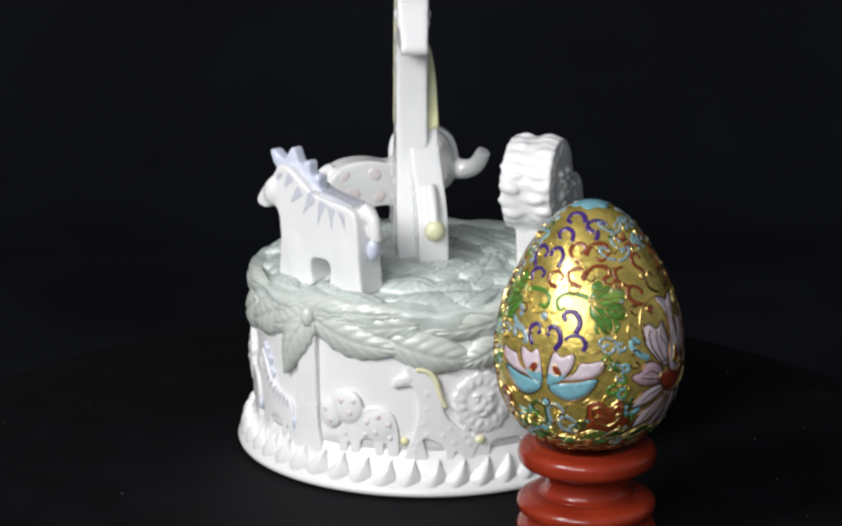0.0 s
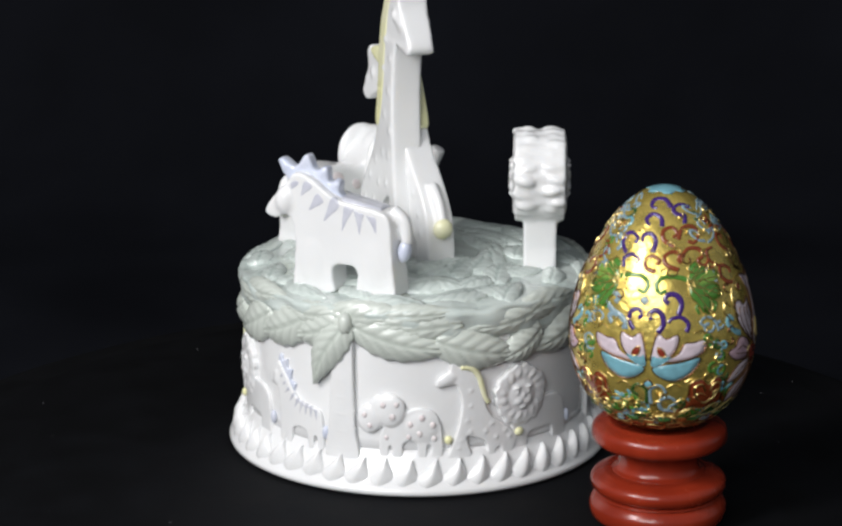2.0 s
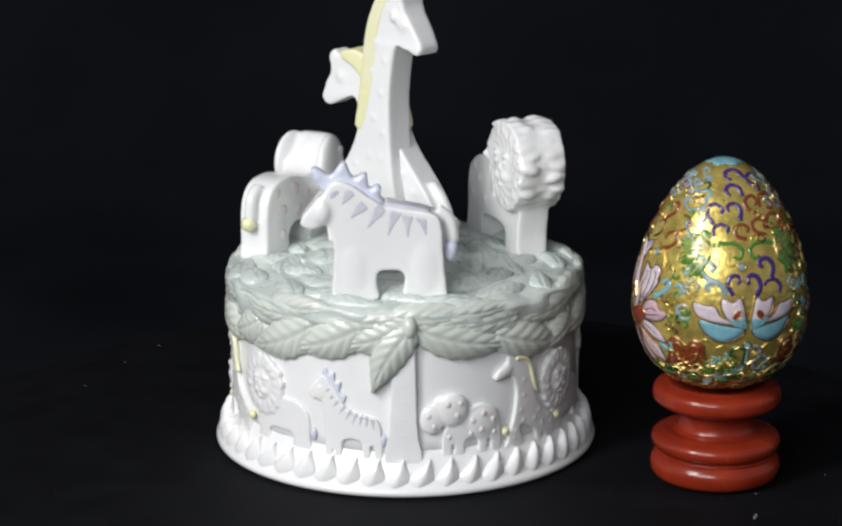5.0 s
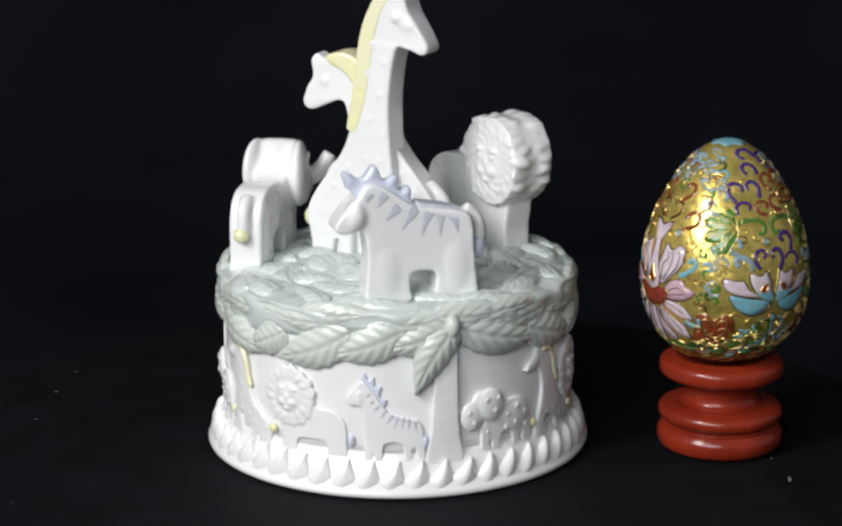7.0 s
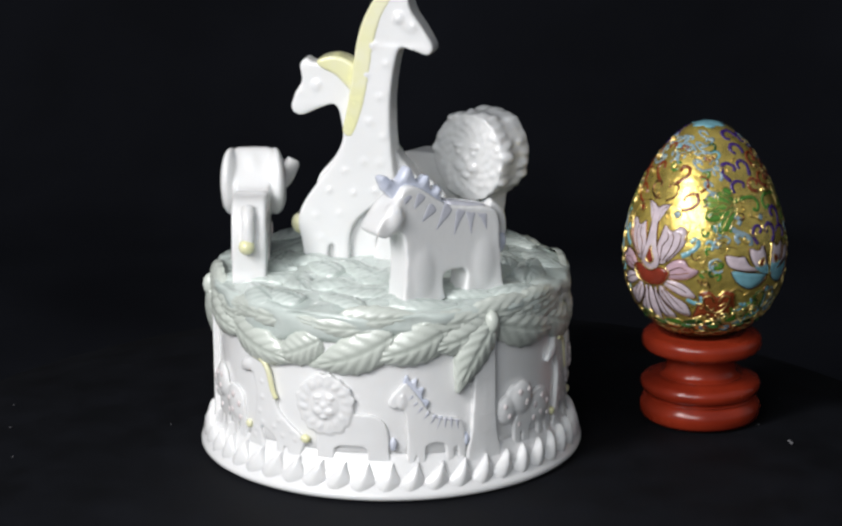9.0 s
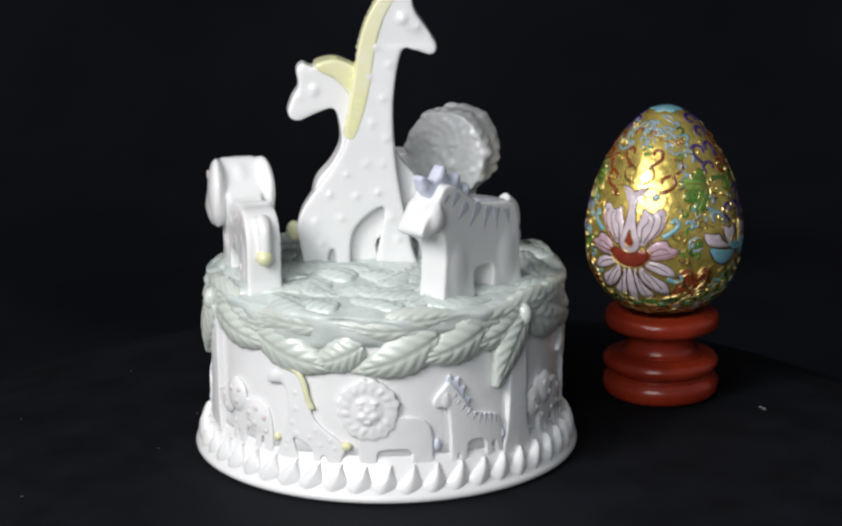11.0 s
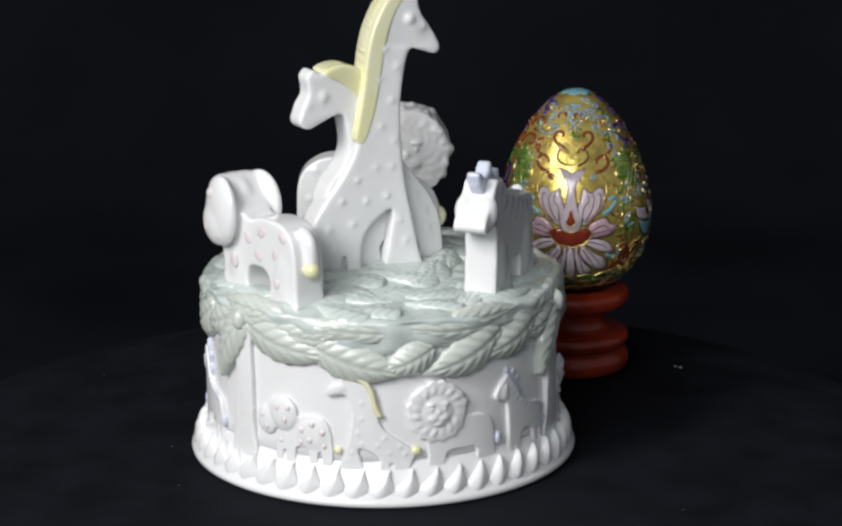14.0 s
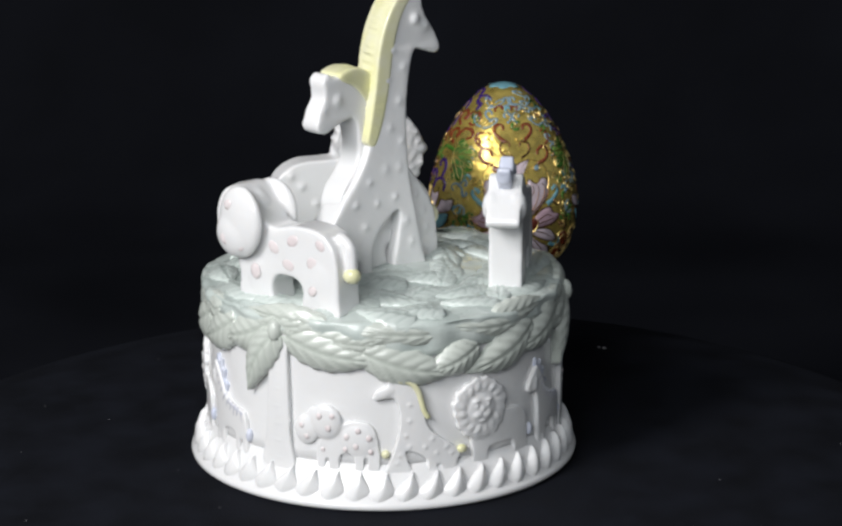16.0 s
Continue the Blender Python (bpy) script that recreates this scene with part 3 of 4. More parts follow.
def build_music_box():
    box = new("music_box")
    tagged(box, "white porcelain musical box with pastel safari animals and leaf garland", "music box")
    bm = bmesh.new()
    lathe(bm, [(0.1, 0.0), (51.3, 0.0), (52.1, 0.5), (52.3, 1.2), (52.0, 2.0), (51.2, 2.7), (50.2, 3.8), (48.8, 7.3), (47.4, 10.4), (46.6, 11.6), (40, 12.0), (0.1, 12.0)], 160)
    part("base", bm, M_WHITE, box, "white glazed base rim")
    bm = bmesh.new()
    lathe(bm, [(0.1, 10.0), (46.9, 10.0), (47.0, 14), (46.9, 20), (46.7, 28), (46.7, 36), (46.8, 44), (46.5, 47), (40, 47.4), (0.1, 47.4)], 160,
          lambda a, r, z: ((0.12 * math.sin(5 * a + z * 0.11) + 0.08 * math.sin(11 * a - z * 0.2)) if r > 45 else 0.0, 0.0))
    part("drum", bm, M_WHITE, box, "white glazed drum wall")
    # scalloped beads round the foot
    bm = bmesh.new()
    blob(bm, (0, 0, 0), (3.5, 1.8, 4.1), (0, 0, 0), 3)
    for v in bm.verts:
        h = v.co.z / (4.1 * MM)
        v.co.x *= 1.0 - 0.78 * max(0.0, h + 0.3) ** 1.1
        v.co.y *= 1.0 - 0.55 * min(1.0, abs(v.co.x) / (3.0 * MM))
        v.co.x += 0.34 * v.co.z
    proto = part("bead", bm, M_WHITE, box)
    for i in range(49):
        a = 360 * i / 49
        m = pose(49.5 * math.cos(radians(a)) * MM, 49.5 * math.sin(radians(a)) * MM, 5.5 * MM, 0, 0, a + 90) @ pose(0, 0, 0, -16 + random.uniform(-4, 4), random.uniform(-7, 7), 0)
        ob = proto if i == 0 else new("bead", proto.data)
        ob.parent, ob.matrix_basis = box, m
    # lid with modelled lawn
    bm = bmesh.new()
    prof = [(0.1, 41.0), (46.2, 41.0)] + [(47.4, 41.4), (48.0, 43.0), (48.3, 45.0), (48.4, 46.8), (48.3, 47.6), (48.0, 48.4)] + [(r, top_height(r)) for r in (46.8, 45.5, 44, 42, 40, 38, 36, 34, 32, 30, 28, 26, 24, 22, 20, 18, 16, 14, 12, 10, 8, 6, 4, 2, 0.1)]

    def lawn(a, r, z):
        if z < 48 and r > 1:
            return (0.45 * math.sin(13 * a + z) + 0.3 * math.sin(29 * a), (1.6 * math.sin(3 * a + 2.6) + 0.5 * math.sin(13 * a)) * (z < 43.5) * (r > 46))
        if r < 1:
            return (0, 0)
        x, y = r * math.cos(a), r * math.sin(a)
        n = noise.noise(Vector((x * 0.10, y * 0.10, 3))) * 0.9 + noise.noise(Vector((x * 0.34, y * 0.22, 9))) * 0.55
        return (0.5 * math.sin(9 * a) * (r > 44), n * 0.9)
    lathe(bm, prof, 220, lawn)
    part("lid", bm, M_GREEN, box, "pale green washed lid with leafy lawn")
    # leaves on the lid
    rnd = random.Random(5)
    for i in range(66):
        a = 360 * i / 66 + rnd.uniform(-6, 6)
        ring = i % 3
        r = (41, 31, 20)[ring] + rnd.uniform(-2.5, 2.5)
        h = a + rnd.choice((70, 100, 120, -80, -110)) + rnd.uniform(-12, 12)
        L = rnd.uniform(14, 20)
        c = (r * math.cos(radians(a)) - L / 2 * math.cos(radians(h)), r * math.sin(radians(a)) - L / 2 * math.sin(radians(h)))
        end = max(math.hypot(*c), math.hypot(c[0] + L * math.cos(radians(h)), c[1] + L * math.sin(radians(h))))
        if end > 46.5:
            c = (c[0] * 0.9, c[1] * 0.9)
        part("lid_leaf", leaf(top_place(c[0], c[1], h), L, rnd.uniform(6, 9), rnd.uniform(-1.8, 1.8), bulge=1.35, rows=28, half=6, veins=6, lift=-0.05), M_LIDLEAF, box)
    # shoulder leaves along the rim
    for i in range(24):
        a = 15 * i + rnd.uniform(-4, 4)
        part("rim_leaf", leaf(wall_place(a, 45.6 + rnd.uniform(-0.8, 1.2), rnd.choice((-6, 4, 176, 188)), 47.3), rnd.uniform(20, 26), rnd.uniform(5.5, 7.5), rnd.uniform(-1, 1), bulge=1.2, rows=30, half=6, veins=6, lift=0.1), M_LEAF, box)
    # three swags of the garland, each with trunk, hanging leaf and animals in relief
    for start, trunk, trumpet, tall, maned, striped in ((-129.0, -130.8, -111.0, -88.8, -67.4, -30.0), (-8.0, -8.0, 12.0, 34.0, 60.0, 88.0), (113.5, 113.5, 134.2, 156.7, 183.9, 210.5)):
        for az, z, heading, L, W, bend in ((1, 44.2, -10, 29, 10.5, -1.2), (27, 40.8, -13, 26, 10.5, -1.0), (119, 45.6, 200, 21, 10.0, 1.0), (104, 44.6, 203, 23, 10.8, 1.0), (87, 43.2, 202, 25, 11.0, 1.2), (64, 41.0, 205, 16, 9, 0.6)):
            part("garland_leaf", leaf(wall_place(start + az, z, heading + rnd.uniform(-3, 3), 47.3), L, W, bend, bulge=1.9, veins=7), M_LEAF, box)
        part("hanging_leaf", leaf(wall_place(start + 0.5, 44.5, 241, 47.6), 20.5, 9.2, -1.2, bulge=1.8, veins=6, lift=0.8), M_LEAF, box, "sage green hanging leaf")
        bm = bmesh.new()
        blob(bm, (0, 0, 0), (2.0, 2.2, 3.2), (0, 0, 0), 2)
        knot = part("garland_knot", bm, M_LEAF, box)
        knot.matrix_basis = pose(48.6 * math.cos(radians(start)) * MM, 48.6 * math.sin(radians(start)) * MM, 0.0445, 0, 0, start + 90)
        bm = bmesh.new()
        slab(bm, [(-4.6, 8), (-3.8, 16), (-3.2, 26), (-2.6, 36), (-2.2, 44), (2.8, 44), (3.0, 36), (3.2, 26), (3.5, 16), (4.2, 8)], 3.2, 0, 4)
        for k in range(7):
            z = 11 + 4.6 * k
            rope(bm, [(-4.2 + 0.25 * k, -1.1, z + 0.8), (0, -1.45, z - 0.3), (4.2 - 0.25 * k, -1.1, z + 0.8)], 0.27, 0.27, 4)
        bend_on_wall(bm, trunk, 46.8)
        soften(part("palm_trunk_relief", bm, M_CREAM, box, "white palm trunk relief"), 0.0003, 3)
        elephant_relief(box, (9.0, trumpet, 46.9, 0.96))
        mirror_giraffe(box, 0.325, 2.0, (9.0, tall, 47.0, 1.1))
        lion(box, 0.53, 1.9, (9.2, maned, 46.85, 1.0), True)
        zebra(box, 0.58, 2.2, (9.2, striped, 46.95, 0.86), True)
    # the lawn swells where a giraffe stands
    bm = bmesh.new()
    blob(bm, (2.0, -19.5, 49.6), (8.0, 6.5, 2.9), (0, 0, 20), 3)
    part("lawn_mound", bm, M_GREEN, box)
    # figures standing on the lid
    zebra(box, 0.975, 8.8, pose(-0.0284, -0.0212, 0.0502, 0, 0, -41.6))
    elephant(box, 1.0, 9.0, pose(-0.0126, 0.0350, 0.0493, 0, 0, 199.5), 1.04)
    lion(box, 1.0, 8.8, pose(0.0317, -0.0090, 0.0494, 0, 0, 71))
    giraffe(box, 0.972, 8.6, pose(-0.0043, 0.0036, 0.0505, 0, 0, -86))
    giraffe(box, 1.0, 8.0, pose(-0.0012, 0.0015, 0.0505, 0, 0, 100), low=True)
    return box


def mirror_giraffe(box, k, thick, place):
    """The relief giraffe looks the other way from the standing one."""
    ob = None
    shapes = bmesh.new()
    kx = 0.52
    slab(shapes, [(-x * kx if z > 30 else -x * 0.54, z * k) for x, z in GIRAFFE][::-1], thick)
    blob(shapes, (-13 * kx, -thick * 0.4, 65.5 * k), (2.6, thick * 0.32, 1.6), (0, -25, 0), 2)
    for x, z in ((-4, 8), (5, 14), (2.4, 20), (-1.2, 21), (-3.4, 14), (8.6, 13), (4, 26), (-2, 30), (-1.2, 42), (-1.2, 55), (7.5, 19)):
        blob(shapes, (x, -thick / 2, z * k), (0.55, 0.28, 0.55), (0, 0, 0), 2)
    mane = bmesh.new()
    rope(mane, [(x * kx, -thick * 0.42, z * k) for x, z in ((-7, 75), (-2, 73), (1.4, 66), (2.9, 57), (4.2, 49), (6.2, 43))], 0.85, 0.65, 4)
    tail = bmesh.new()
    blob(tail, (11.2, -thick * 0.4, 15 * k), (1.25, 1.0, 1.2), (0, 0, 0), 2)
    return assemble([("giraffe", shapes, M_CREAM, "white giraffe relief"), ("mane", mane, M_YELLOW, "pale yellow mane"), ("tail_tip", tail, M_YELLOW, "pale yellow tail tip")], box, place, 0.0003, True)


# ---- egg and stand ----
EGG_Z0, EGG_Z1, EGG_R = 24.1, 84.92, 22.5


def egg_profile(u):
    """Radius and height (mm) from the blunt bottom, u = 0, to the tip, u = 1."""
    return EGG_R * math.sin(math.pi * u) * (1 + 0.24 * math.cos(math.pi * u)) / 1.03, EGG_Z0 + (EGG_Z1 - EGG_Z0) * (1 - math.cos(math.pi * u)) / 2


ARC = [0.0]
for _i in range(1, 401):
    _a, _b = egg_profile((_i - 1) / 400), egg_profile(_i / 400)
    ARC.append(ARC[-1] + math.hypot(_b[0] - _a[0], _b[1] - _a[1]))


def arc_of(z):
    u = math.acos(1 - 2 * (z - EGG_Z0) / (EGG_Z1 - EGG_Z0)) / math.pi
    return float(np.interp(u * 400, range(401), ARC))


def egg_point(az, zc, x, y, h=0.0):
    """A point x mm right and y mm up along the shell from (az, zc), h mm above it."""
    s = min(max(arc_of(zc) + y, 0.6), ARC[-1] - 0.6)
    u = float(np.interp(s, ARC, range(401))) / 400
    r, z = egg_profile(u)
    r2, z2 = egg_profile(min(u + 0.004, 1))
    d = Vector((r2 - r, z2 - z)).normalized()
    a = radians(az) + x / max(r, 2.5)
    rr, zz = r + h * d.y, z - h * d.x
    return (rr * math.cos(a) * MM, rr * math.sin(a) * MM, zz * MM)


def stroke(egg, name, az, zc, pts, w0, w1, mat, h=0.32, wire=True, label=""):
    """An enamelled line along 2D points with a rounded back, edged by gilt wire."""
    c = spline(pts, 5, closed=False)
    n = len(c)
    for name_, wid, hh, m, lab in ((name, 1.0, h, mat, label),):
        bm = bmesh.new()
        rows = []
        for i, p in enumerate(c):
            d = (c[min(i + 1, n - 1)] - c[max(i - 1, 0)]).normalized()
            s = Vector((-d.y, d.x))
            w = (w0 + (w1 - w0) * i / (n - 1)) / 2 * wid
            rows.append([bm.verts.new(egg_point(az, zc, p.x + s.x * w * k, p.y + s.y * w * k, g)) for k, g in ((-1.15, -0.15), (-0.9, hh * 0.75), (0, hh), (0.9, hh * 0.75), (1.15, -0.15))])
        for a, b in zip(rows, rows[1:]):
            for k in range(4):
                bm.faces.new((a[k], a[k + 1], b[k + 1], b[k]))
        bm.faces.new(rows[0]), bm.faces.new(rows[-1][::-1])
        ob = part(name_, bm, m, egg, lab)
    if wire:
        for side in (-1, 1):
            bm = bmesh.new()
            rows = []
            for i, p in enumerate(c):
                d = (c[min(i + 1, n - 1)] - c[max(i - 1, 0)]).normalized()
                s = Vector((-d.y, d.x))
                w = (w0 + (w1 - w0) * i / (n - 1)) / 2 + 0.12
                rows.append([bm.verts.new(egg_point(az, zc, p.x + s.x * (w * side + k), p.y + s.y * (w * side + k), g)) for k, g in ((-0.14, -0.1), (-0.1, h + 0.08), (0.1, h + 0.08), (0.14, -0.1))])
            for a, b in zip(rows, rows[1:]):
                for k in range(3):
                    bm.faces.new((a[k], a[k + 1], b[k + 1], b[k]))
            part("wire", bm, M_WIRE, ob)
    return ob


def cell(egg, name, az, zc, pts, mat, h=0.22, label="", steps=4, edge=None):
    """A filled enamel cell with a wire round it: gilt, or dark with its shadow painted in."""
    c = spline(pts, steps)
    mid = Vector((sum(p.x for p in c) / len(c), sum(p.y for p in c) / len(c)))
    bm = bmesh.new()
    rings = []
    for k, g in ((1.0, -0.2), (0.97, h), (0.6, h + 0.1), (0.25, h + 0.12)):
        rings.append([bm.verts.new(egg_point(az, zc, *(mid + (p - mid) * k), g)) for p in c])
    top = bm.verts.new(egg_point(az, zc, *mid, h + 0.12))
    for a, b in zip(rings, rings[1:]):
        for i in range(len(c)):
            j = (i + 1) % len(c)
            bm.faces.new((a[i], a[j], b[j], b[i]))
    for i in range(len(c)):
        bm.faces.new((rings[-1][i], rings[-1][(i + 1) % len(c)], top))
    ob = part(name, bm, mat, egg, label)
    bm = bmesh.new()
    rows = []
    for i, p in enumerate(c):
        o = (p - mid).normalized()
        rows.append([bm.verts.new(egg_point(az, zc, p.x + o.x * k, p.y + o.y * k, g)) for k, g in ((-0.14, 0), (-0.10, h + 0.16), (0.12, h + 0.16), (0.16, -0.1))])
    for i in range(len(c)):
        a, b = rows[i], rows[(i + 1) % len(c)]
        for k in range(3):
            bm.faces.new((a[k], a[k + 1], b[k + 1], b[k]))
    part("wire", bm, edge or (M_BRONZE_SHADE if mat in (M_PETAL, M_ROSE, M_AQUA) else M_WIRE), ob)
    return ob


def curl(x, y, size, turn=0, flip=1, sweep=300):
    """Points of a C-scroll that rolls up at its start."""
    out = []
    for i in range(11):
        t = i / 10
        a = radians(turn + flip * sweep * (1 - t))
        r = size * (0.25 + 0.75 * t)
        out.append((x + r * math.cos(a), y + r * math.sin(a)))
    return out


def ear(x, y, size, flip=1, turn=0.0):
    """A scroll whose stem rises from (x, y), bulges outward and rolls in; about 6 x size mm tall."""
    c, d = math.cos(radians(turn)), math.sin(radians(turn))
    out = []
    for a, b in ((0.15, 0), (-1.4, 1.3), (-2.1, 3.2), (-1.6, 5.1), (0.1, 5.8), (1.5, 4.8), (1.35, 3.7), (0.7, 3.2)):
        a, b = a * size * flip, b * size
        out.append((x + a * c - b * d, y + a * d + b * c))
    return out


def petal(x, y, angle, length, width):
    c, s = math.cos(radians(angle)), math.sin(radians(angle))
    return [(x + a * length * c - b * width * s, y + a * length * s + b * width * c) for a, b in ((0, 0.12), (0.35, 0.42), (0.7, 0.46), (1, 0.05), (0.78, -0.40), (0.35, -0.42), (0, -0.12))]


def scroll(egg, az, zc, mat, pts, w=1.1, label=""):
    """A thick enamel hook that thins towards its rolled end."""
    return stroke(egg, "scroll", az, zc, pts, w, w * 0.72, mat, h=0.16, wire=False, label=label)


def vein(egg, az, zc, pts, mat):
    return stroke(egg, "wire_scroll", az, zc, pts, 0.34, 0.24, mat, h=0.3, wire=False)


def spray(egg, az, z, f, x, y, turn):
    """A fan of green enamel leaves on one side, f = 1 to the right."""
    for ang, L, W, m in ((48, 6.0, 4.0, M_EGREEN), (14, 8.6, 4.4, M_LIME), (-16, 9.6, 4.2, M_EGREEN), (-46, 9.0, 3.8, M_EGREEN)):
        a2 = ang + turn if f > 0 else 180 - ang - turn
        c, s = math.cos(radians(a2)), math.sin(radians(a2))
        bow = 0.9 * f
        cell(egg, "enamel_leaf", az, z, [(f * x + p * L * c - q * W * s, y + p * L * s + q * W * c - bow * f * p * p) for p, q in ((0, 0.1), (0.28, 0.42), (0.5, 0.40), (0.7, 0.48), (0.9, 0.30), (1.0, -0.04), (0.82, -0.38), (0.6, -0.34), (0.3, -0.42), (0.1, -0.2))], m, h=0.1, label="leaf green enamel leaf")
        vein(egg, az, z, [(f * x + L * t * c, y + L * t * s - t * t) for t in (0.1, 0.5, 0.9)], M_WIRE)


def lotus_face(egg, az):
    """The side with the lotus, its violet scrolls and the leaf sprays."""
    z = 48.2
    for f in (-1, 1):
        cell(egg, "petal", az, z, [(f * a, b) for a, b in ((0.9, -2.4), (4.0, -1.4), (8.0, -0.8), (12.4, 0.0), (10.6, -3.4), (6.4, -5.7), (2.6, -4.6))], M_AQUA, h=0.06, label="turquoise petal")
        cell(egg, "petal", az, z, [(f * a, b) for a, b in ((3.4, -0.8), (6.8, 1.0), (8.4, 3.6), (10.6, 3.8), (13.9, 4.3), (13.2, 1.4), (9.4, -0.2))], M_PETAL, h=0.08, label="white-pink petal")
        cell(egg, "petal", az, z, [(f * a, b) for a, b in ((0.7, -1.4), (1.1, 3.2), (2.2, 6.0), (4.0, 4.8), (6.6, 5.8), (6.9, 3.6), (5.6, 1.0), (3.4, -0.4))], M_PETAL, h=0.12, label="white-pink petal")
        cell(egg, "petal_base", az, z, [(f * a, b) for a, b in ((0.8, -1.8), (1.2, 0.6), (2.2, 0.2), (3.8, 0.2), (5.2, 0.6), (3.4, -1.0))], M_AQUA, h=0.26, edge=M_AQUA)
        cell(egg, "seed", az, z, [(f * a, b) for a, b in ((2.0, 2.6), (3.2, 2.4), (4.0, 1.0), (3.4, 0.4), (2.4, 1.0))], M_DOT, h=0.28)
        vein(egg, az, z, [(f * 0.3, -0.4), (f * 0.9, 3.0), (f * 1.5, 6.2)], M_WIRE)
        # arcs of gilt wire under the flower
        for x, y in ((1.5, -7.4), (6.0, -7.0), (10.5, -5.6), (2.5, -12.0), (8.0, -11.4), (12.5, -10.0)):
            vein(egg, az, z, [(f * (x - 1.8), y - 0.6), (f * x, y + 0.6), (f * (x + 1.8), y - 0.4)], M_WIRE)
        scroll(egg, az, z, M_EGREEN if f < 0 else M_GREY, [(f * 6.4, -14.6), (f * 3.2, -14.4), (f * 2.6, -11.6), (f * 4.8, -10.2), (f * 6.6, -12.0), (f * 5.2, -13.0)], 1.1)
        scroll(egg, az, z, M_DGREEN if f < 0 else M_GREY, [(f * 0.6, -12.6), (f * 0.4, -8.2), (f * 2.6, -7.0), (f * 4.0, -8.8), (f * 2.4, -10.0)], 1.0)
        scroll(egg, az, z, M_GREY, [(f * 18.2, 0.6), (f * 18.2, 2.4), (f * 16.2, 3.3), (f * 15.0, 2.2)], 0.8)
        scroll(egg, az, z, M_GREY, [(f * 17.4, 5.8), (f * 16.0, 8.4), (f * 13.6, 9.5), (f * 12.2, 8.4), (f * 13.4, 7.2)], 0.8)
        cell(egg, "bud", az, z, [(f * 9.6 + 1.5 * math.cos(a), 21.4 + 1.4 * math.sin(a)) for a in (0, 1.57, 3.14, 4.71)], M_EGREEN, h=0.12)
        spray(egg, az, z, f, 8.6, 17.6, 0)
        scroll(egg, az, z, M_EGREEN, [(f * a, b) for a, b in ((12.0, 16.6), (9.2, 18.2), (6.0, 19.3), (2.6, 19.3), (1.0, 17.6), (1.8, 15.6), (3.4, 16.2))], 1.2, "leaf green stem")
        scroll(egg, az, z, M_EGREEN, [(f * a, b) for a, b in ((15.6, 10.6), (16.2, 12.4), (13.2, 13.5), (11.0, 12.2), (11.8, 10.4))], 0.9, "leaf green stem")
        vein(egg, az, z, [(f * 10.5, 6.0), (f * 12.5, 6.6), (f * 13.5, 5.6)], M_WIRE)
        vein(egg, az, z, [(f * 13.8, 15.2), (f * 15.8, 16.0), (f * 17.2, 14.6)], M_WIRE)
    violet, rust, pale = "violet scroll", "rust red scroll", "grey-blue scroll"
    scroll(egg, az, z, M_PURPLE, [(-3.8, 6.6), (-5.0, 8.7), (-4.6, 10.8), (-3.0, 11.5), (-1.9, 10.4), (-2.8, 9.3)], 1.1, violet)
    scroll(egg, az, z, M_PURPLE, [(2.0, 6.2), (3.2, 8.2), (2.8, 10.4), (1.2, 11.5), (-0.2, 10.5), (0.3, 9.2)], 1.4, violet)
    scroll(egg, az, z, M_PURPLE, [(6.6, 10.4), (7.2, 13.1), (5.8, 15.1), (3.9, 15.2), (3.2, 14.0), (4.2, 13.1)], 1.4, violet)
    scroll(egg, az, z, M_PURPLE, [(8.8, 6.3), (9.1, 8.3), (7.4, 9.8), (5.2, 9.6), (4.3, 8.6)], 1.1, violet)
    scroll(egg, az, z, M_GREY, [(-7.6, 9.2), (-10.6, 11.0), (-11.6, 13.0), (-10.0, 14.6), (-8.2, 13.7), (-9.0, 12.3)], 1.6, pale)
    scroll(egg, az, z, M_GREY, [(-6.0, 6.4), (-6.5, 8.6), (-8.6, 9.9), (-10.4, 8.9), (-9.6, 7.4)], 1.6, pale)
    scroll(egg, az, z, M_PURPLE, [(-7.3, 24.2), (-8.6, 26.4), (-8.0, 28.6), (-6.2, 29.5), (-4.6, 28.3), (-5.2, 27.0)], 1.2, violet)
    scroll(egg, az, z, M_PURPLE, [(-0.6, 25.2), (-0.1, 28.1), (-1.5, 29.8), (-3.2, 29.1), (-3.3, 27.5)], 1.2, violet)
    scroll(egg, az, z, M_PURPLE, [(-7.6, 20.9), (-7.6, 23.0), (-5.7, 24.2), (-3.8, 23.4), (-4.4, 22.2)], 1.0, violet)
    scroll(egg, az, z, M_BROWN, [(0.4, 20.5), (-1.8, 21.3), (-2.2, 23.2), (-0.4, 24.3), (1.2, 23.2), (0.6, 22.2)], 1.1, rust)
    scroll(egg, az, z, M_BROWN, [(6.0, 21.0), (3.0, 22.3), (2.3, 24.2), (4.1, 25.5), (5.9, 24.5), (5.4, 23.2)], 1.1, rust)
    scroll(egg, az, z, M_BROWN, [(5.9, 22.6), (7.5, 25.9), (10.4, 25.8), (11.9, 24.0), (10.3, 23.0)], 1.1, rust)
    scroll(egg, az, z, M_BROWN, [(4.5, 26.8), (1.8, 28.3), (1.4, 30.6), (3.3, 31.6), (4.8, 30.0), (3.8, 29.0)], 1.1, rust)
    scroll(egg, az, z, M_BROWN, [(5.2, 28.4), (5.9, 31.3), (8.3, 31.5), (10.3, 29.5), (9.4, 27.4), (7.6, 28.0)], 1.1, rust)
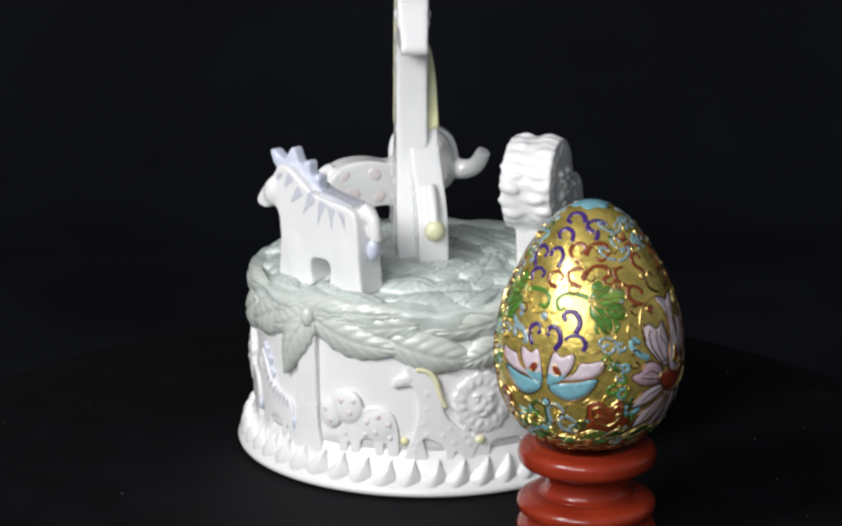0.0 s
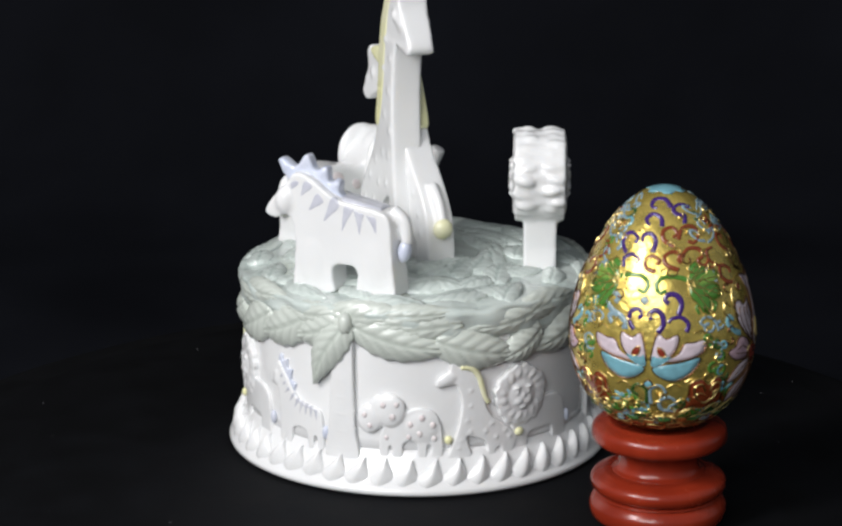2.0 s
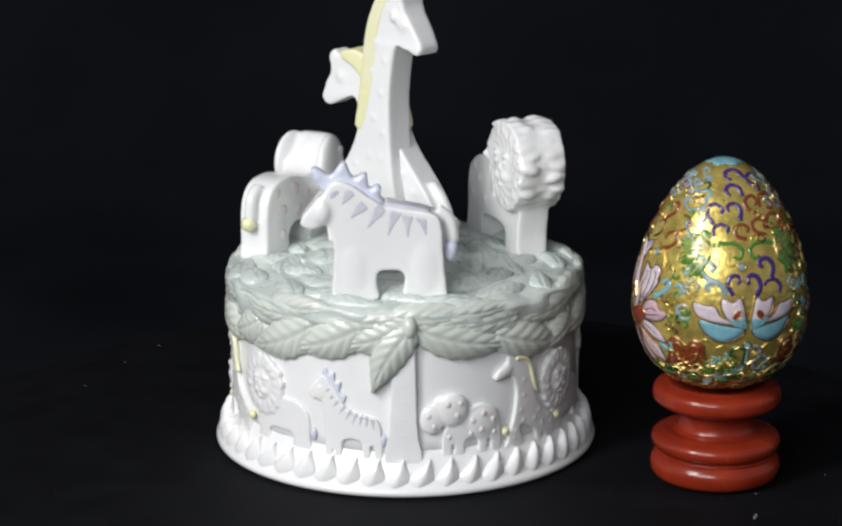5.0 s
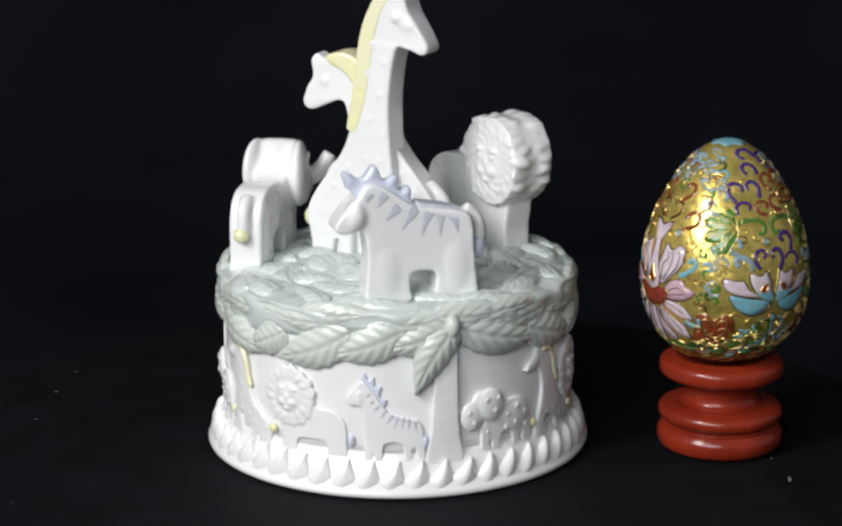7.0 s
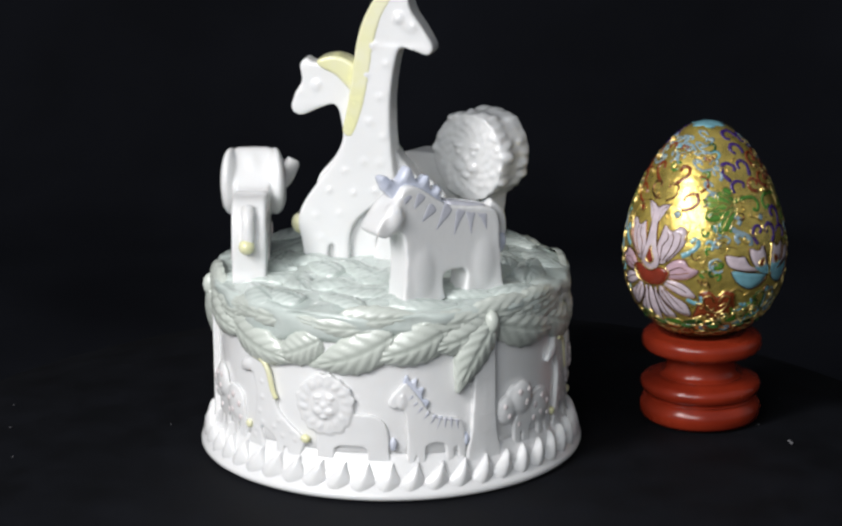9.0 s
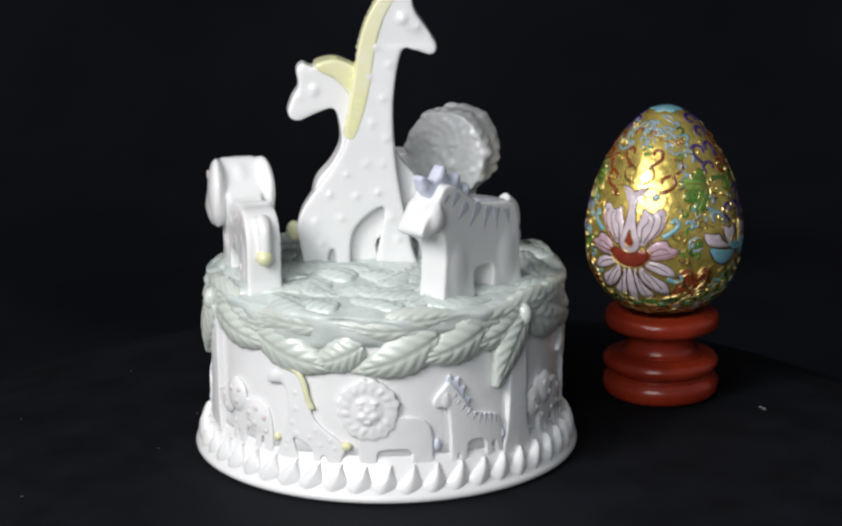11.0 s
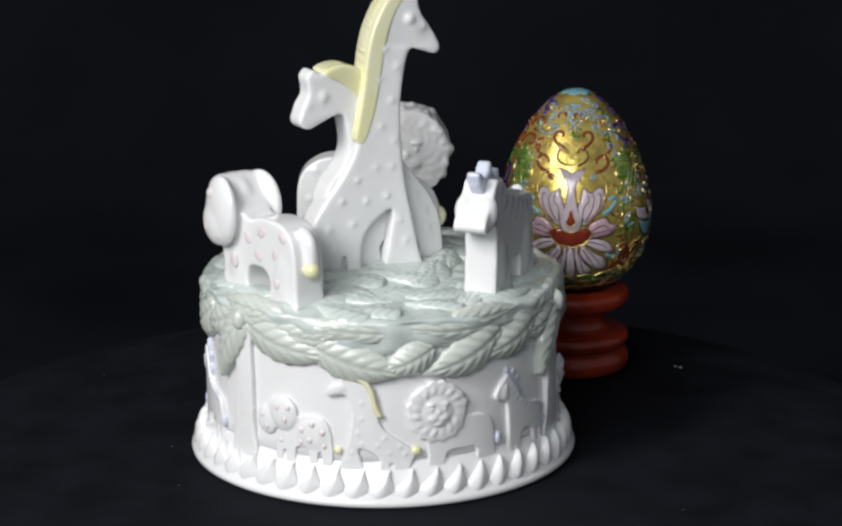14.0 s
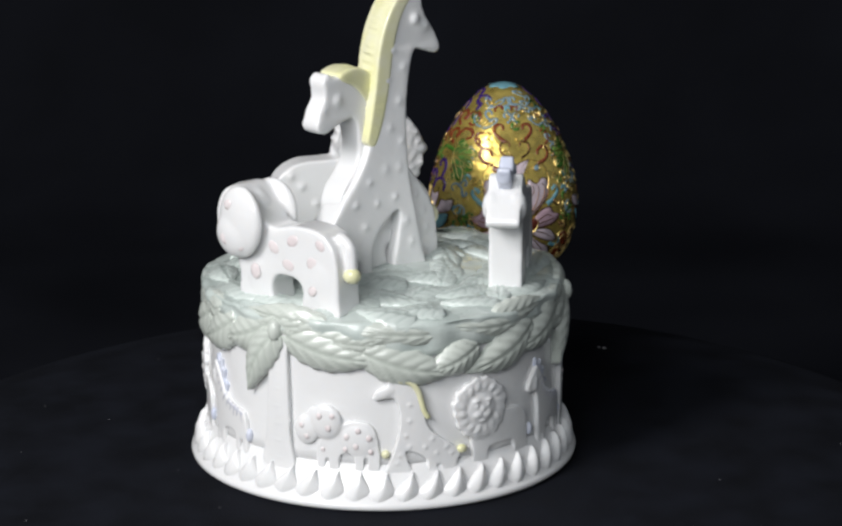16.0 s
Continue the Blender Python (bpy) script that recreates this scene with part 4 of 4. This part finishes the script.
    scroll(egg, az, z, M_PURPLE, [(1.0, 31.7), (0.5, 34.0), (-1.5, 35.0), (-3.0, 33.3), (-2.0, 31.9)], 1.2, violet)
    scroll(egg, az, z, M_PURPLE, [(2.6, 37.0), (0.7, 39.6), (-1.6, 39.2), (-2.2, 37.2), (-0.8, 36.6)], 1.2, violet)
    scroll(egg, az, z, M_PURPLE, [(6.4, 32.4), (6.1, 34.4), (4.2, 35.0), (3.1, 36.6), (4.5, 37.8), (7.4, 36.6)], 1.2, violet)
    for x, y, s_, f, turn in ((-12.4, 21.0, 0.62, 1, 30), (-13.0, 27.0, 0.62, 1, 20), (-9.0, 32.6, 0.62, 1, 30), (-6.0, 36.6, 0.6, 1, 20), (-10.2, 24.6, 0.5, -1, 0), (9.6, 33.6, 0.6, -1, -30), (13.4, 27.0, 0.6, -1, -30), (-13.5, 32.0, 0.55, -1, 10)):
        scroll(egg, az, z, M_GREY, ear(x, y, s_, f, turn), 0.85, pale)
    for x, y, m in ((-1.5, 13.6, M_GREY), (0.0, -6.6, M_AQUA), (-9.6, 28.0, M_GREY)):
        cell(egg, "bud", az, z, [(x + 1.1 * math.cos(a), y + 1.1 * math.sin(a)) for a in (0, 1.57, 3.14, 4.71)], m, h=0.16)


def flower_face(egg, az):
    """The side with the large pink bloom."""
    z = 45.6
    shapes = (((2.0, 4.2), (1.8, 8.0), (2.6, 11.2), (3.4, 14.2), (4.8, 13.2), (6.2, 12.8), (7.6, 14.2), (9.6, 13.6), (10.0, 10.0), (8.0, 6.8), (4.4, 3.6)),
              ((5.0, 2.6), (7.4, 5.0), (10.4, 5.4), (11.8, 3.6), (14.4, 2.6), (11.4, 0.2), (5.8, -0.2)),
              ((4.8, -0.8), (8.6, -0.8), (11.4, -2.2), (13.2, -5.2), (9.0, -4.8), (4.4, -2.2)),
              ((3.2, -2.4), (6.8, -5.0), (10.2, -7.4), (10.2, -11.6), (6.4, -10.2), (3.0, -6.0)),
              ((1.4, -2.8), (3.4, -7.4), (6.2, -12.0), (3.0, -13.4), (1.3, -9.0)))
    for f in (-1, 1):
        for i, pts in enumerate(shapes):
            cell(egg, "petal", az, z, [(f * a, b) for a, b in pts], M_PETAL if i != 1 else M_ROSE, h=0.06 + 0.03 * (i % 2), label="white-pink petal" if i != 1 else "rose enamel petal")
        # painted folds of the petals
        for pts in (((3.4, 4.6), (3.6, 8.4), (5.0, 10.4), (4.6, 12.4)), ((4.2, 4.6), (6.0, 8.0), (6.6, 11.0), (5.9, 12.2)), ((5.0, 4.4), (8.0, 8.2), (8.6, 11.6), (7.8, 12.6)), ((6.2, 1.8), (9.0, 3.2), (11.0, 2.6)), ((6.0, 0.8), (9.2, 1.4), (11.8, 2.0)),
                    ((5.4, -1.4), (8.6, -2.4), (10.8, -3.8)), ((4.0, -3.2), (6.8, -6.2), (8.8, -9.4)), ((3.6, -4.0), (5.6, -7.4), (6.6, -9.2)), ((2.0, -4.4), (3.0, -8.6), (3.8, -11.8))):
            vein(egg, az, z, [(f * a, b) for a, b in pts], M_BRONZE_SHADE)
        scroll(egg, az, z, M_AQUA, [(f * 9.4, 6.4), (f * 11.4, 7.4), (f * 13.6, 9.6), (f * 12.6, 11.2), (f * 11.4, 10.2)], 1.5, "turquoise scroll")
        scroll(egg, az, z, M_AQUA, [(f * 10.6, -5.8), (f * 12.6, -7.0), (f * 14.6, -6.4), (f * 14.4, -4.6)], 1.4, "turquoise scroll")
        rust, pale = "rust red scroll", "grey-blue scroll"
        scroll(egg, az, z, M_BROWN, [(f * 6.8, 18.6), (f * 9.4, 19.4), (f * 10.8, 21.2), (f * 9.4, 23.4), (f * 7.2, 22.6), (f * 7.0, 21.2)], 1.15, rust)
        scroll(egg, az, z, M_BROWN, [(f * 9.6, 23.4), (f * 11.8, 25.2), (f * 11.0, 27.6), (f * 8.8, 28.2)], 0.9, rust)
        scroll(egg, az, z, M_BROWN, [(f * 2.4, 25.4), (f * 4.0, 26.6), (f * 5.6, 28.4), (f * 5.0, 30.5), (f * 3.2, 30.7), (f * 3.0, 29.2)], 1.15, rust)
        scroll(egg, az, z, M_BRONZE_SHADE, [(f * 1.6, 20.6), (f * 4.2, 22.4), (f * 4.0, 25.0), (f * 2.0, 25.6), (f * 1.4, 24.2)], 0.7)
        vein(egg, az, z, [(f * a, b) for a, b in ((9.6, 10.6), (10.4, 14.0), (9.0, 17.4), (6.4, 19.4), (3.2, 20.0))], M_WIRE)
        cell(egg, "bud", az, z, [(f * 6.2 + 1.1 * math.cos(a), 17.4 + 1.1 * math.sin(a)) for a in (0, 1.57, 3.14, 4.71)], M_BROWN if f < 0 else M_GREY, h=0.16)
        for x, y, s_, g, turn in ((1.4, 31.4, 0.55, f, 0), (5.8, 32.0, 0.6, -f, -f * 20), (9.6, 30.0, 0.6, -f, -f * 30), (2.0, 37.0, 0.6, f, f * 30), (12.6, 20.0, 0.6, -f, -f * 20), (5.2, 37.0, 0.55, -f, -f * 30)):
            scroll(egg, az, z, M_GREY, ear(f * x, y, s_, g, turn), 0.85, pale)
        vein(egg, az, z, [(f * 12.2, 10.0), (f * 14.0, 12.6), (f * 12.8, 15.0), (f * 11.6, 13.4)], M_WIRE)
        # rust red heart low between bloom and lotus
        g = az + f * 50
        cell(egg, "heart", g, 38.0, [(0, -5.6), (3.2, -3.4), (6.2, -4.6), (5.0, 0.6), (4.8, 4.0), (2.2, 5.0), (0, 3.2), (-2.2, 5.0), (-4.8, 4.0), (-5.0, 0.6), (-6.2, -4.6), (-3.2, -3.4)], M_BROWN, h=0.1, label="rust red heart")
        stroke(egg, "wire_scroll", g, 38.0, [(-0.6, 1.4), (-1.8, 3.4), (-3.6, 2.6), (-2.6, -0.2), (0, -2.2), (2.6, -0.2), (3.6, 2.6), (1.8, 3.4), (0.6, 1.4)], 0.5, 0.42, M_WIRE, h=0.4, wire=False, label="gilt wire heart")
    cell(egg, "petal", az, z, [(0, -2.8), (1.5, -8.0), (0.9, -14.6), (-0.9, -14.6), (-1.5, -8.0)], M_PETAL, h=0.12, label="white-pink petal")
    cell(egg, "flower_heart", az, z, [(-6.2, 1.6), (-5.0, -1.2), (-2.2, -2.8), (2.2, -2.8), (5.0, -1.2), (6.2, 1.6), (3.4, 2.6), (0, 1.4), (-3.4, 2.6)], M_DOT, h=0.2, label="brick red flower heart")
    cell(egg, "pistil", az, z, [(0, 1.2), (2.6, 2.4), (3.1, 4.6), (2.0, 7.8), (1.3, 12.0), (1.2, 16.4), (2.2, 18.6), (3.9, 20.0), (1.4, 19.4), (0, 18.6), (-1.4, 19.4), (-3.9, 20.0), (-2.2, 18.6), (-1.2, 16.4), (-1.3, 12.0), (-2.0, 7.8), (-3.1, 4.6), (-2.6, 2.4)], M_PETAL, h=0.26, label="white-pink pistil")
    cell(egg, "bud", az, z, [(0, 3.2), (1.3, 4.2), (0.8, 5.8), (0, 8.0), (-0.8, 5.8), (-1.3, 4.2)], M_DOT, h=0.42)


def build_egg():
    egg = new("cloisonne_egg")
    tagged(egg, "gilt cloisonne enamel egg with flowers and scrolls on a stand", "decorative egg")
    bm = bmesh.new()
    lathe(bm, [(max(egg_profile(i / 64)[0], 0.05), egg_profile(i / 64)[1]) for i in range(65)], 96)
    part("shell", bm, M_GOLD, egg, "yellow gilded shell")
    bm = bmesh.new()
    lathe(bm, [(max(0.05, egg_profile(u)[0] + 0.08), egg_profile(u)[1] + 0.06) for u in (0.915, 0.93, 0.945, 0.96, 0.98, 0.996)], 64, lambda a, r, z: (0.6 * math.sin(6 * a) * (r > 4.0), 0))
    part("cap", bm, M_AQUA, egg, "turquoise enamel cap")
    for az in (-121, 59):
        lotus_face(egg, az)
    for az in (148, -32):
        flower_face(egg, az)
    # dark enamel round the blunt end, the black cloth's reflection painted in, then a band of leaves
    bm = bmesh.new()
    lathe(bm, [(egg_profile(u)[0] + 0.07, egg_profile(u)[1] - 0.05) for u in (0.10, 0.13, 0.16, 0.19, 0.215, 0.235)], 96, lambda a, r, z: (0, 1.1 * math.sin(14 * a) * max(0, (z - 29) / 4)))
    part("enamel_reflection_band", bm, M_DGREEN, egg, "dark green enamel band with dark cloth reflection painted in")
    rnd = random.Random(11)
    for i in range(20):
        a = 360 * i / 20
        cell(egg, "enamel_leaf", a, 32.2, petal(-3.0, rnd.uniform(-0.6, 0.6), rnd.uniform(-30, 30), 6.4, 3.4), M_DGREEN if i % 3 else M_EGREEN, h=0.1, label="dark green enamel leaf")
        cell(egg, "bud", a + 8, 28.6, petal(-1.8, 0, rnd.uniform(-30, 30), 4.2, 2.4), M_BROWN, h=0.1)
    # fine gilt wire curls all over the ground; every fourth, dark bronze, paints shadow between them
    for i in range(200):
        a, zz = rnd.uniform(0, 360), EGG_Z0 + (EGG_Z1 - EGG_Z0) * rnd.uniform(0.10, 0.92)
        d = min(abs((a - c + 180) % 360 - 180) for c in (148, -32))
        e = min(abs((a - c + 180) % 360 - 180) for c in (-121, 59))
        if (d < 34 and 33 < zz < 62) or (e < 34 and 42 < zz < 54):
            continue
        pts = curl(0, 0, rnd.uniform(0.8, 1.7), rnd.uniform(0, 360), rnd.choice((-1, 1)), rnd.uniform(170, 300))
        stroke(egg, "wire_and_shade_curl", a, zz, pts, 0.40, 0.28, M_WIRE if i % 4 else M_BRONZE_SHADE, h=0.36, wire=False)
    # loose small scrolls between the motifs
    done = 0
    while done < 230:
        a, zz = rnd.uniform(0, 360), rnd.choice((rnd.uniform(30, 39), rnd.uniform(40, 80), rnd.uniform(44, 60)))
        d = min(abs((a - c + 180) % 360 - 180) for c in (149, -31))
        e = min(abs((a - c + 180) % 360 - 180) for c in (-121, 59))
        if (d < 36 and 33 < zz < 66) or (e < 36 and 40 < zz < 82) or (d < 26 and 60 < zz < 74):
            continue
        pts = curl(0, 0, rnd.uniform(1.1, 1.9), rnd.uniform(0, 360), rnd.choice((-1, 1)), rnd.uniform(220, 300))
        if done % 3 == 0:
            stroke(egg, "wire_scroll", a, zz, pts, 0.38, 0.30, M_WIRE, h=0.4, wire=False, label="gilt wire scroll")
        else:
            stroke(egg, "scroll", a, zz, pts, 0.9, 0.7, M_BROWN if zz > 62 and d < 50 and done % 2 else rnd.choice((M_GREY, M_AQUA, M_EGREEN, M_DGREEN, M_GREY, M_EGREEN)), h=0.16, wire=False)
        done += 1
    return egg


def build_stand():
    stand = new("egg_stand")
    tagged(stand, "turned red lacquered wooden stand under the cloisonne egg", "egg stand")
    pieces = (("foot", [(0.1, 0.0), (14.8, 0.0), (16.2, 0.9), (16.9, 2.7), (16.8, 4.5), (15.9, 6.0), (15.0, 6.7), (14.6, 7.2), (0.1, 7.2)]),
              ("ring", [(0.1, 7.2), (14.7, 7.2), (15.3, 7.7), (16.4, 8.6), (16.8, 10.1), (16.2, 11.4), (14.4, 12.3), (11.8, 12.8), (0.1, 12.8)]),
              ("neck", [(0.1, 12.8), (11.6, 12.8), (10.4, 13.6), (9.9, 15.6), (10.1, 18.2), (11.2, 19.6), (0.1, 19.6)]),
              ("cup", [(0.1, 19.6), (11.4, 19.6), (14.4, 19.9), (15.9, 20.4), (16.6, 21.4), (16.7, 23.0), (16.3, 24.2), (15.3, 24.9), (13.4, 25.4), (12.0, 25.6), (7.6, 24.6), (0.1, 24.0)]))
    for name, profile in pieces:
        bm = bmesh.new()
        lathe(bm, [tuple(p) for p in spline(profile[1:], 4, closed=False)], 96)
        part(name, bm, M_RED, stand)
    return stand


build_setting()
turntable = build_turntable()
music_box = build_music_box()
egg_stand = build_stand()
cloisonne_egg = build_egg()


def motions():
    def orbit(at, angle, z=0.0):
        c, s = math.cos(radians(angle)), math.sin(radians(angle))
        return pose(at[0] * c - at[1] * s, at[0] * s + at[1] * c, z, 0, 0, angle)

    def settle(t, m):
        # the box creeps a little on the felt
        return Matrix.Translation((-0.0006 * min(1, t / 10), -0.0004 * min(1, t / 10), 0)) @ m
    walk(turntable, [(float(t), orbit((0, 0), a, -0.0002)) for t, a in enumerate(TABLE_TURN)])
    walk(music_box, [(float(t), settle(t, orbit(BOX_AT, a))) for t, a in enumerate(BOX_TURN)])
    walk(egg_stand, [(float(t), orbit(EGG_AT, a)) for t, a in enumerate(TABLE_TURN)])
    walk(cloisonne_egg, [(float(t), orbit(EGG_AT, a)) for t, a in enumerate(TABLE_TURN)])


motions()
